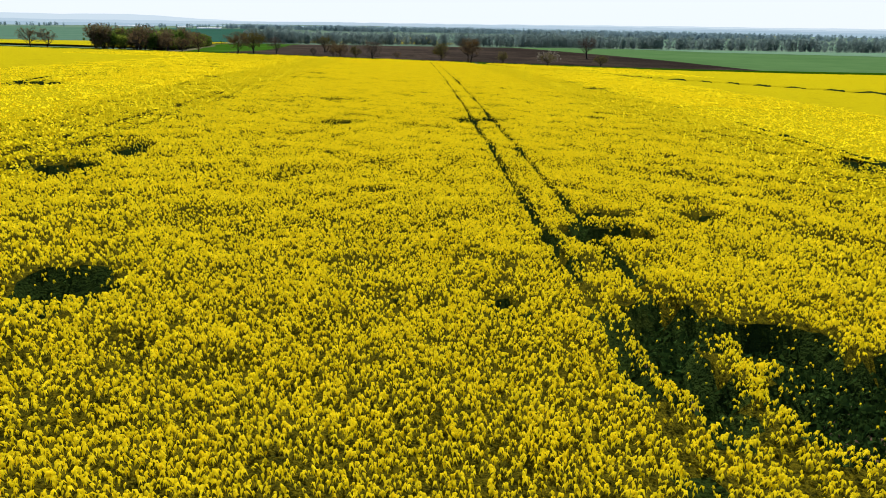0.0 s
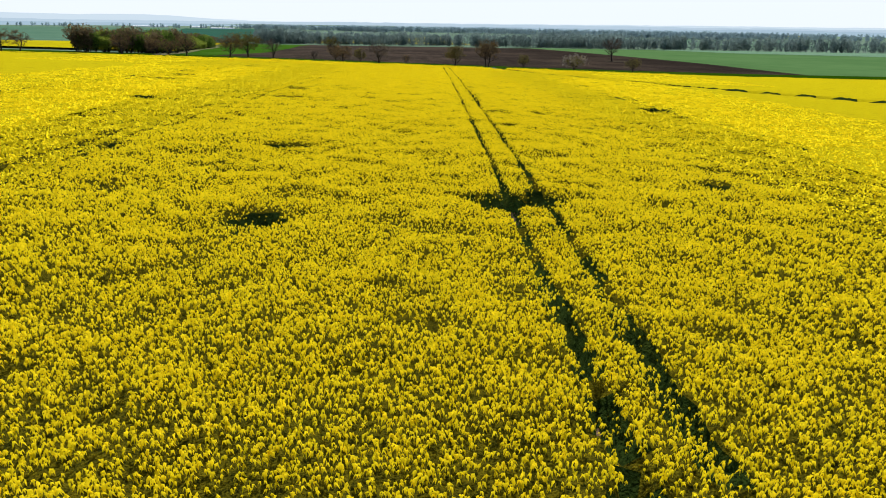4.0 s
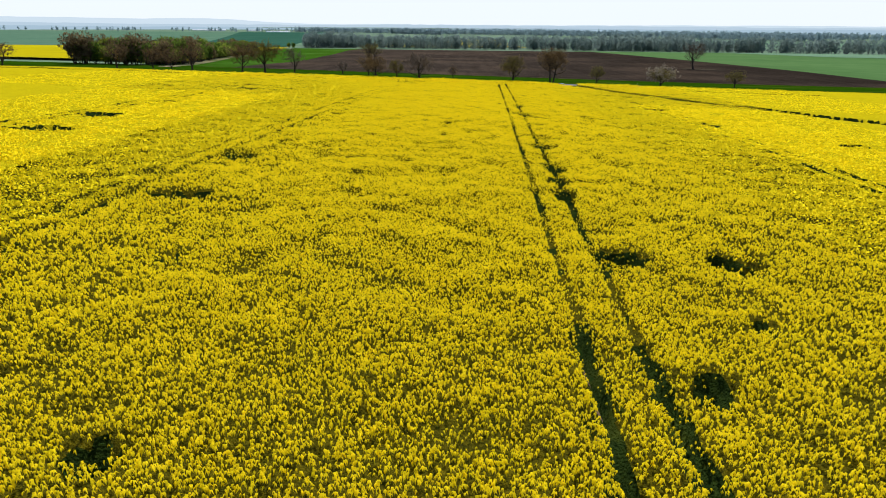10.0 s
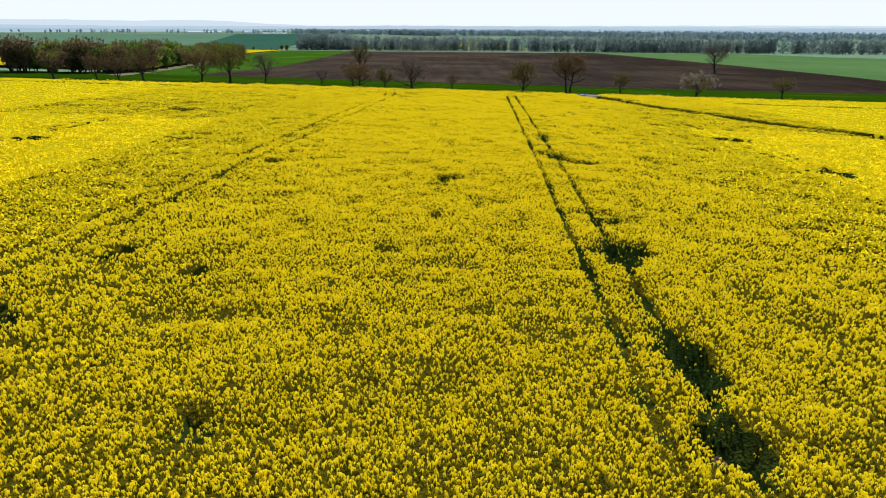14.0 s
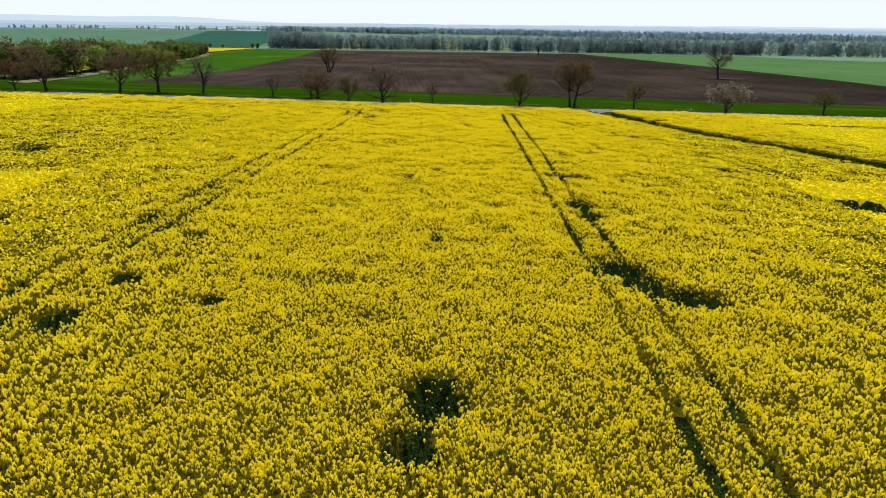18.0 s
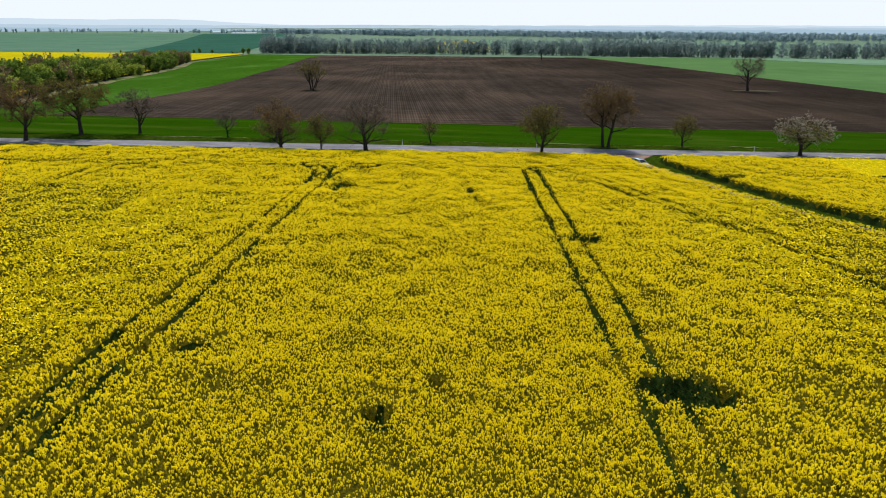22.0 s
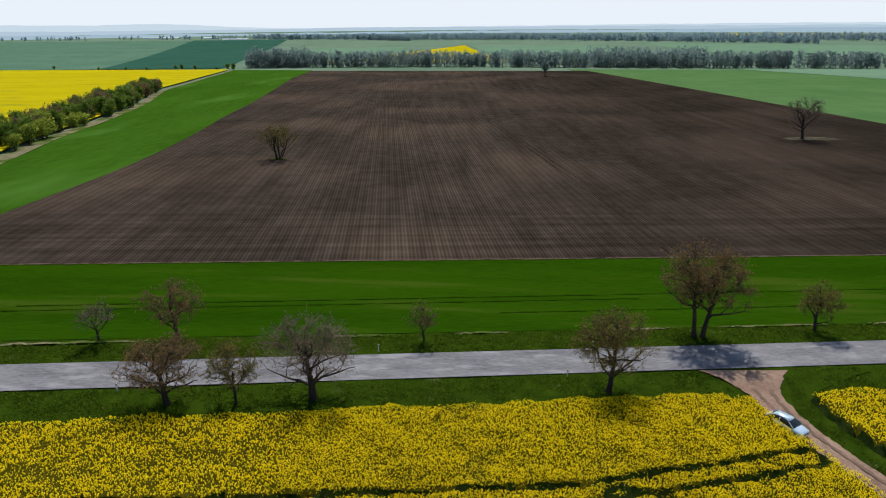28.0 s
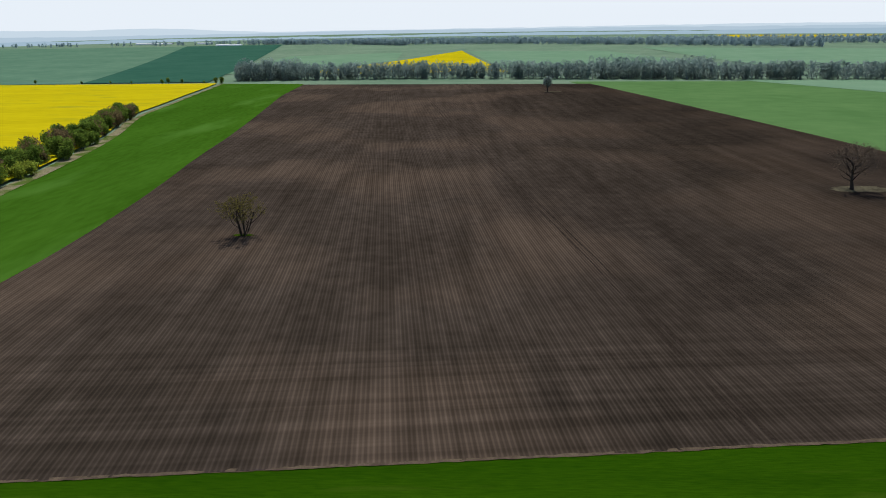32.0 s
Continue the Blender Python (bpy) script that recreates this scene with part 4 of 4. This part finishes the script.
def shrub(kind, x, y, s, group):
    stems, crown = SHRUBS[kind]
    e = thing("hedge_shrub", x, y, gz(x, y), SHRUB_LABELS[kind], "shrub", group, turn=random.uniform(0, 360), scale=s)
    put("trunk", stems, e)
    tagged(put("crown", crown, e), kind="stuff")


for i in range(200):
    y = 138 + 400 * (i / 199) ** 1.1
    back = random.uniform(0, 1)
    x = hedge_x(y) - 4.0 - 15 * back
    kind = random.choice((0, 1, 2, 2, 3, 4, 4) if y < 330 else (0, 1, 1, 5, 5, 3))
    shrub(kind, x, y + random.uniform(-1, 1), random.uniform(0.8, 1.15) * (1.0 + 0.4 * back), "shrubs of the hedge")
for i in range(34):
    t = i / 33
    shrub(random.choice((0, 1, 3, 3, 1, 2)), -117 - 36 * t + random.uniform(-1, 1), 139 - 25 * t + random.uniform(0, 14), random.uniform(1.0, 1.5), "shrubs of the hedge")
for x, y, s in ((-275, 915, 1.3), (-282, 912, 1.1), (-330, 925, 0.8), (-350, 930, 1.0), (-358, 930, 0.9), (-400, 935, 0.5), (-470, 945, 0.6), (-540, 960, 0.7), (-300, 920, 0.6), (-430, 940, 0.5)):
    shrub(random.choice((0, 3, 5)), x, y, s, "bushes along the far field edge")


# ---- far woods ----
def wood(name, label, path, count, depth, height, mat, seed, leaves=46, size=1.5, trunks=True):
    """A belt of many trees along a line of points, joined."""
    rng = np.random.default_rng(seed)
    pts = np.array(path, float)
    t = rng.uniform(0, 1, count) * (len(pts) - 1)
    i = np.minimum(t.astype(int), len(pts) - 2)
    at = pts[i] + (pts[i + 1] - pts[i]) * (t - i)[:, None]
    at[:, 1] += rng.uniform(0, depth, count)
    h = height * rng.uniform(0.72, 1.12, count) * (0.85 + 0.3 * fbm(at[:, 0] * 0.02, at[:, 1] * 0.02, seed))
    gzv = ground_z(at[:, 0], at[:, 1])
    d = rng.normal(0, 1, (count, leaves, 3))
    d /= np.linalg.norm(d, axis=2, keepdims=True)
    d *= rng.uniform(0.7, 1.03, (count, leaves, 1))
    rad = np.stack([h * rng.uniform(.17, .26, count), h * rng.uniform(.17, .26, count), h * 0.47], 1)
    c = np.stack([at[:, 0], at[:, 1], gzv + h * 0.52], 1)[:, None] + d * rad[:, None]
    out = (d / rad[:, None]).reshape(-1, 3)
    out /= np.linalg.norm(out, axis=1, keepdims=True)
    flake = rng.normal(0, size * 1.25, (count * leaves, 3, 3))
    flake -= 0.8 * (flake * out[:, None]).sum(2, keepdims=True) * out[:, None]
    v = c.reshape(-1, 1, 3) + flake
    e = thing(name, 0, 0, 0, label, "wood", kind="stuff")
    put("crowns", mesh_from("crowns", v.reshape(-1, 3), np.arange(count * leaves * 3).reshape(-1, 3), mat), e)
    if trunks:
        heap = Heap()
        for k in range(count):
            x, y, z = at[k, 0], at[k, 1], gzv[k]
            heap.add(*tube([(x, y, z - 0.5), (x, y, z + h[k] * 0.6)], [0.35, 0.2], 4))
        put("trunks", heap.mesh("trunks", M_HAZE_BARK), e)


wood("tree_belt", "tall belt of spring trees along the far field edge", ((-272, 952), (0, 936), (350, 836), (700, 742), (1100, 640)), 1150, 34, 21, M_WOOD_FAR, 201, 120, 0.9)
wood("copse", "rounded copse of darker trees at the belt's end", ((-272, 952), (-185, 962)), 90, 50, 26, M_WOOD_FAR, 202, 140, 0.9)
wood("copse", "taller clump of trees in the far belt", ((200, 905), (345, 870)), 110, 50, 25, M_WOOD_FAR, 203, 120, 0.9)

# ---- distant fields ----
def plot(name, a, b, c, d, mat, label, lift=0.5):
    sheet(name, line(a, b), line(d, c), mat, lift, 24, 24, label)


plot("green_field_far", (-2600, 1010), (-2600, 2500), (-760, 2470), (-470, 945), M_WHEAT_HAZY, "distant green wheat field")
plot("dark_field_far", (-470, 945), (-900, 2480), (-560, 2500), (-300, 935), M_WHEAT_HAZE_BLUE, "distant dark green field with bluish haze in its colour", 0.9)
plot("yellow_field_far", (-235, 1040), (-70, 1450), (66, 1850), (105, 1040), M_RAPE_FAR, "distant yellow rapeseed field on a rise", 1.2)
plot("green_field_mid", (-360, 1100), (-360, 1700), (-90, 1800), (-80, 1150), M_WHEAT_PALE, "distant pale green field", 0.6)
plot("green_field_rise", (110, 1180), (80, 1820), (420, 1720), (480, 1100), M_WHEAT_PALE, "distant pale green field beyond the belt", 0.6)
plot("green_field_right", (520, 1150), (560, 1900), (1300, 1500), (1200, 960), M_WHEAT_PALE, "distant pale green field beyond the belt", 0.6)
plot("yellow_field_right", (1010, 2300), (1180, 2900), (1700, 2600), (1320, 2300), M_RAPE_FAR, "pale yellow field near the horizon", 1.0)
plot("yellow_field_left", (-2200, 2900), (-2300, 3300), (-1700, 3300), (-1600, 3000), M_RAPE_FAR, "thin yellow field near the horizon", 1.0)

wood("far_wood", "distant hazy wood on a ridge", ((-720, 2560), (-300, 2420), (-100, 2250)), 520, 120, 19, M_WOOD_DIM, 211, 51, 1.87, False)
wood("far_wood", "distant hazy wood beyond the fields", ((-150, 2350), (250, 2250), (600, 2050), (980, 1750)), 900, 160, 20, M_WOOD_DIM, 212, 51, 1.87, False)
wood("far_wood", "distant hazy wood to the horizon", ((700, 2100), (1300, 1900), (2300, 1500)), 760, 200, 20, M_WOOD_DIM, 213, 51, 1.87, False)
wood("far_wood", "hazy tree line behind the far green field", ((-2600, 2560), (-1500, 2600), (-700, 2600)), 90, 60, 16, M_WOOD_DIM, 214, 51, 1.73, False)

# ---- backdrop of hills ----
# emission in haze colours stands in for the air before the hills
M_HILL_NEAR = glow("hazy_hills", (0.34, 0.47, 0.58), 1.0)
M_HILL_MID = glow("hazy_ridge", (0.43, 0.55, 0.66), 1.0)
M_HILL_FAR = glow("hazy_far_hills", (0.56, 0.67, 0.77), 1.0)


def hills(name, label, dist, base, crest, mat, seed):
    """A far ridge; crest gives its height by the angle off the flight line."""
    a = np.radians(np.linspace(-62, 62, 220))
    x, y = dist * np.sin(a), dist * np.cos(a)
    top = np.array([crest(math.degrees(t)) for t in a]) + 7 * (fbm(np.degrees(a) * 0.9, np.degrees(a) * 0 + seed, seed) - 0.5)
    v = np.concatenate([np.stack([x, y, np.full_like(x, base)], 1), np.stack([x * 1.03, y * 1.03, top], 1)])
    n = len(a)
    f = np.array([(i, i + 1, n + i + 1, n + i) for i in range(n - 1)])
    tagged(new(name, mesh_from(name, v, f, mat)), label, "hills", kind="structure")


def bump(t, mid, wide, high):
    return high * math.exp(-((t - mid) / wide) ** 2)


# glowing ring, added as the milky haze low in the sky
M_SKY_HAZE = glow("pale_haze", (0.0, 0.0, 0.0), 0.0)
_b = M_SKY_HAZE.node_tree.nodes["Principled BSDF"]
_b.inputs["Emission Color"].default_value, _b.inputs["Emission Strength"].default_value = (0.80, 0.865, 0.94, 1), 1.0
_a = np.linspace(0, 2 * math.pi, 97)
_v = np.concatenate([np.stack([4900 * np.sin(_a), 4900 * np.cos(_a), np.full(97, z)], 1) for z in (-80.0, 250.0, 620.0)])
_f = np.array([(k * 97 + i, k * 97 + i + 1, (k + 1) * 97 + i + 1, (k + 1) * 97 + i) for k in (0, 1) for i in range(96)])
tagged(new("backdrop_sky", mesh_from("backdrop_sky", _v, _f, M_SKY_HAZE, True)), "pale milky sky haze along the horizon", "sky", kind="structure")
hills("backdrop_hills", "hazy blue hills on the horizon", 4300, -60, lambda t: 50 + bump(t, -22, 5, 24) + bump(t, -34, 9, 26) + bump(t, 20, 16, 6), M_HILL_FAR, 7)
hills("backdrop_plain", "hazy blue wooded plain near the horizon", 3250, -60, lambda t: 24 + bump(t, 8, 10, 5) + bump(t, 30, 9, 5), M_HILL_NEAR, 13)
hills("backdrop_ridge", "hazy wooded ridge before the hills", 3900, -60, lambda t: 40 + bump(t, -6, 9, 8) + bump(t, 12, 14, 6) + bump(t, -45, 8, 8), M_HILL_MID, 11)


# ---- greenhouses on the horizon ----
M_WHITE = material("white_sheeting", (0.72, 0.74, 0.76), (0.82, 0.83, 0.84), 8, 3, rough=0.5, bump=0)
for gx0, gy0, ln in ((-760, 2520, 95), (-1150, 2800, 150), (-930, 2760, 60)):
    n = 9
    a = np.linspace(0, math.pi, n)
    prof = np.stack([np.zeros(n), -6 * np.cos(a), 5.0 * np.sin(a)], 1)
    z0 = gz(gx0, gy0)
    v = np.concatenate([prof + (gx0 - ln / 2, gy0, z0), prof + (gx0 + ln / 2, gy0, z0)])
    f = np.array([(i, i + 1, n + i + 1, n + i) for i in range(n - 1)])
    e = thing("greenhouse", 0, 0, 0, "long low white greenhouse on the horizon", "building", "greenhouses")
    put("roof", mesh_from("roof", v, f, M_WHITE), e)

# ---- roadside posts ----
M_POST = material("white_plastic", (0.75, 0.75, 0.74), (0.82, 0.82, 0.80), 0.3, 5, rough=0.45, bump=0)
M_BLACK = material("black_band", (0.02, 0.02, 0.02), (0.035, 0.035, 0.035), 0.3, 5, rough=0.6, bump=0)


def box(sx, sy, sz, at=(0, 0, 0), bevel=0.0):
    bm = bmesh.new()
    bmesh.ops.create_cube(bm, size=1.0)
    bmesh.ops.scale(bm, vec=(sx, sy, sz), verts=bm.verts)
    bmesh.ops.translate(bm, vec=at, verts=bm.verts)
    if bevel:
        bmesh.ops.bevel(bm, geom=bm.edges[:], offset=bevel, segments=2, affect="EDGES")
    return bm


def road_post(x, y):
    e = thing("road_post", x, y, gz(x, y) + 0.05, "white roadside marker post with a black band", "post", "roadside marker posts")
    part("shaft", box(0.13, 0.09, 1.05, (0, 0, 0.5), 0.02), M_POST, e)
    part("band", box(0.138, 0.098, 0.2, (0, 0, 0.82), 0.015), M_BLACK, e, "slanted black band")


for px in (-35.5, 14.5):
    road_post(px, road_y(px) - 3.6)
for px in (19.3, -8.0, 66.0):
    road_post(px, road_y(px) + 3.9)

# ---- parked car ----
M_PAINT = material("light_blue_paint", (0.50, 0.65, 0.76), (0.55, 0.69, 0.79), 1.5, 5, rough=0.22, bump=0, metal=0.3, coat=0.8)
M_GLASS = material("car_glass", (0.015, 0.02, 0.024), (0.02, 0.026, 0.03), 1, 5, rough=0.06, bump=0)
M_TYRE = material("tyre_rubber", (0.018, 0.018, 0.018), (0.03, 0.03, 0.03), 0.2, 5, rough=0.85, bump=0.2, depth=0.01)
M_RIM = material("wheel_metal", (0.45, 0.46, 0.47), (0.55, 0.56, 0.57), 0.3, 5, rough=0.35, bump=0, metal=0.8)
M_LAMP = material("lamp_glass", (0.75, 0.78, 0.80), (0.85, 0.86, 0.87), 0.3, 5, rough=0.1, bump=0)
M_TAIL = material("tail_lamp_red", (0.35, 0.01, 0.01), (0.45, 0.015, 0.012), 0.3, 5, rough=0.15, bump=0)
M_PLASTIC = material("dark_plastic", (0.03, 0.03, 0.032), (0.05, 0.05, 0.052), 0.4, 5, rough=0.6, bump=0)


def loft(rings, close_ends=True):
    """A closed skin over rings that have the same number of points."""
    bm = bmesh.new()
    rows = [[bm.verts.new(p) for p in r] for r in rings]
    n = len(rings[0])
    for a, b in zip(rows[:-1], rows[1:]):
        for i in range(n):
            bm.faces.new((a[i], a[(i + 1) % n], b[(i + 1) % n], b[i]))
    if close_ends:
        bm.faces.new(rows[0][::-1])
        bm.faces.new(rows[-1])
    bmesh.ops.recalc_face_normals(bm, faces=bm.faces)
    for f in bm.faces:
        f.smooth = True
    return bm


def car_ring(x, half, low, high, crown):
    """Cross-section of the body at x: y and z round the outline."""
    return [(x, -half * 0.93, low), (x, -half, low + 0.16), (x, -half, (low + high) / 2 + 0.04), (x, -half * 0.95, high - 0.03), (x, -half * 0.6, high + crown * 0.7),
            (x, 0, high + crown), (x, half * 0.6, high + crown * 0.7), (x, half * 0.95, high - 0.03), (x, half, (low + high) / 2 + 0.04), (x, half, low + 0.16), (x, half * 0.93, low)]


def parked_car(x, y, heading):
    e = thing("car", x, y, gz(x, y) + 0.17, "light blue hatchback car parked on the dirt track", "car", turn=heading)
    body = part("body", loft([car_ring(-2.02, .70, .34, .78, .02), car_ring(-1.9, .80, .24, .92, .02), car_ring(-1.3, .85, .22, .94, .02), car_ring(-0.4, .86, .22, .93, .02),
                              car_ring(0.75, .86, .22, .92, .02), car_ring(1.35, .84, .22, .84, .05), car_ring(1.85, .78, .24, .72, .04), car_ring(2.04, .66, .32, .60, .02)]), M_PAINT, e)
    roof_pts = [(-1.72, .70, .94, 1.02), (-1.25, .62, .94, 1.36), (-0.55, .62, .94, 1.43), (0.1, .62, .94, 1.42), (0.45, .63, .94, 1.33), (1.12, .74, .92, .95)]
    rings = [[(px, -h * 1.22 if px > -1.6 else -h * 1.1, lo), (px, -h, hi - 0.04), (px, -h * 0.8, hi), (px, h * 0.8, hi), (px, h, hi - 0.04), (px, h * 1.22 if px > -1.6 else h * 1.1, lo)]
             for px, h, lo, hi in roof_pts]
    part("glasshouse", loft(rings), M_GLASS, e, "dark car windows and windscreen")
    part("roof", loft([[(px, -h * 0.86, hi + .004), (px, 0, hi + .03), (px, h * 0.86, hi + .004), (px, h * 0.86, hi - .03), (px, -h * 0.86, hi - .03)] for px, h, lo, hi in roof_pts[1:5]]), M_PAINT, e)
    for s in (-1, 1):
        for px, qx, z0, z1 in ((0.5, 1.14, 1.32, .93), (-0.42, -0.40, 1.40, .93), (-1.28, -1.78, 1.34, .95)):
            bm = bmesh.new()
            y0, y1 = s * .60, s * .78
            w = 0.05
            pts = [(px - w, y0, z0), (px + w, y0, z0), (qx + w, y1, z1), (qx - w, y1, z1)]
            o = [(a, b + s * 0.03, c) for a, b, c in pts]
            vs = [bm.verts.new(p) for p in pts + o]
            for q in ((0, 1, 2, 3), (7, 6, 5, 4), (0, 4, 5, 1), (1, 5, 6, 2), (2, 6, 7, 3), (3, 7, 4, 0)):
                bm.faces.new([vs[k] for k in q])
            bmesh.ops.recalc_face_normals(bm, faces=bm.faces)
            part("pillar", bm, M_PAINT, e)
        part("headlight", box(0.16, 0.34, 0.15, (1.87, s * .52, .63), 0.05), M_LAMP, e, "clear headlight")
        part("tail_lamp", box(0.14, 0.16, 0.34, (-1.93, s * .66, .78), 0.04), M_TAIL, e, "red tail lamp")
        part("mirror", box(0.12, 0.2, 0.13, (0.78, s * .96, .98), 0.04), M_PLASTIC, e, "dark door mirror")
        part("sill", box(2.2, 0.06, 0.12, (0, s * .83, .26), 0.02), M_PLASTIC, e, "dark side sill")
        part("roof_rail", box(1.25, 0.035, 0.035, (-0.45, s * .5, 1.475), 0.012), M_PLASTIC, e, "dark roof rail")
    part("front_bumper", box(0.16, 1.36, 0.22, (1.98, 0, .36), 0.06), M_PAINT, e)
    part("grille", box(0.05, 0.7, 0.10, (2.05, 0, .55), 0.02), M_PLASTIC, e, "dark radiator grille")
    part("rear_bumper", box(0.16, 1.42, 0.24, (-1.98, 0, .38), 0.06), M_PAINT, e)
    part("number_plate", box(0.015, 0.5, 0.11, (2.07, 0, .40), 0.004), M_POST, e, "white number plate")
    for wx in (-1.25, 1.3):
        for s in (-1, 1):
            bm = bmesh.new()
            bmesh.ops.create_cone(bm, cap_ends=True, segments=28, radius1=0.31, radius2=0.31, depth=0.2)
            bmesh.ops.bevel(bm, geom=[ed for ed in bm.edges if len(ed.link_faces) == 2 and any(len(f.verts) > 4 for f in ed.link_faces)], offset=0.04, segments=2, affect="EDGES")
            bmesh.ops.rotate(bm, matrix=Matrix.Rotation(math.pi / 2, 3, "X"), verts=bm.verts)
            bmesh.ops.translate(bm, vec=(wx, s * .76, .31), verts=bm.verts)
            w = part("wheel", bm, M_TYRE, e, "black tyre on an alloy rim")
            bm = bmesh.new()
            bmesh.ops.create_cone(bm, cap_ends=True, segments=20, radius1=0.2, radius2=0.17, depth=0.03)
            bmesh.ops.rotate(bm, matrix=Matrix.Rotation(-s * math.pi / 2, 3, "X"), verts=bm.verts)
            bmesh.ops.translate(bm, vec=(wx, s * .868, .31), verts=bm.verts)
            part("rim", bm, M_RIM, w, "silver wheel rim")


parked_car(34.95, 92.6, math.degrees(math.atan2(90.7 - 94.1, 35.7 - 33.6)))


# ---- grass of the verges ----
def verge_grass():
    n = 110000
    x = np.random.uniform(-75, 85, n)
    far = np.random.rand(n) < 0.45
    y = np.where(far, road_y(x) + 3.3 + np.random.uniform(0, 5.2, n), road_y(x) - 3.3 - np.random.uniform(0, 7.0, n))
    v = np.random.uniform(0.02, 0.5, 16000)
    o = np.random.uniform(-4.6, -1.75, 16000)
    mid = np.array([TRACK(t) for t in np.linspace(0, 0.52, 120)])
    way = np.gradient(mid, axis=0)
    way /= np.linalg.norm(way, axis=1, keepdims=True)
    at = np.clip(v / 0.52 * 119, 0, 118.999)
    i, w = at.astype(int), (at % 1)[:, None]
    p = mid[i] * (1 - w) + mid[i + 1] * w + np.stack([way[i, 1], -way[i, 0]], 1) * o[:, None]
    x, y, far = np.concatenate([x, p[:, 0]]), np.concatenate([y, p[:, 1]]), np.concatenate([far, np.zeros(16000, bool)])
    n = len(x)
    clump = fbm(x * 0.5, y * 0.5, 71)
    ok = (near_line(x, y, TRACK_PTS) > 1.75 + 3.4 * np.clip(1 - (105 - y) / 9, 0, 1) * (~far)) & (np.random.rand(n) < smooth(0.25, 0.6, clump))
    ok &= far | (crop_state(x, y) < 0.5)
    x, y, clump = x[ok], y[ok], clump[ok]
    z = ground_z(x, y) + 0.05
    h = np.random.uniform(0.08, 0.30, len(x)) * (0.4 + clump)
    a = np.random.uniform(0, 6.28, len(x))
    w = np.random.uniform(0.04, 0.11, len(x))
    base = np.stack([x, y, z], 1)
    side = np.stack([np.cos(a) * w, np.sin(a) * w, 0 * a], 1)
    tip = np.stack([np.random.normal(0, 0.1, len(x)), np.random.normal(0, 0.1, len(x)), h], 1)
    v = np.stack([base - side, base + side, base + tip], 1)
    e = thing("verge_tufts", 0, 0, 0, "long green grass tufts on the road verges", "grass", kind="stuff")
    put("blades", mesh_from("blades", v.reshape(-1, 3), np.arange(len(x) * 3).reshape(-1, 3), M_VERGE_BLADE), e)


M_VERGE_BLADE = material("grass_blades", (0.045, 0.085, 0.005), (0.085, 0.14, 0.012), 1.2, 6, rough=0.7, bump=0, through_light=0.72, vary=0.3)
verge_grass()
M_WHEEL = material("pressed_wheat", (0.0085, 0.027, 0.001), (0.015, 0.04, 0.0016), 1.5, 8, rough=0.85, bump=0.5)
for off, x0, x1 in ((18.6, -75, 30), (20.3, -60, 90), (14.5, 8, 60)):
    sheet("wheat_wheel_track", lambda v: np.array([x0 + (x1 - x0) * v, road_y(x0 + (x1 - x0) * v) + off - 0.1 - 0.04 * math.sin(v * 140)]), lambda v: np.array([x0 + (x1 - x0) * v, road_y(x0 + (x1 - x0) * v) + off + 0.1 + 0.05 * math.sin(v * 97)]),
          M_WHEEL, 0.185, 3, 200, "faint dark wheel track through young wheat", relief=0.1)
for x0, x1 in ((-60, -37), (-16.5, -6.5), (1.5, 9), (20, 31), (38, 54), (60, 72)):
    sheet("dry_strip", lambda v: np.array([x0 + (x1 - x0) * v, road_y(x0 + (x1 - x0) * v) + 8.15 - 0.2 * math.sin(v * 3.14)]), lambda v: np.array([x0 + (x1 - x0) * v, road_y(x0 + (x1 - x0) * v) + 8.2 + 0.3 * math.sin(v * 3.14)]),
          M_DRY, 0.22, 3, 60, "broken pale strip of dry grass along the field edge", relief=0.4)
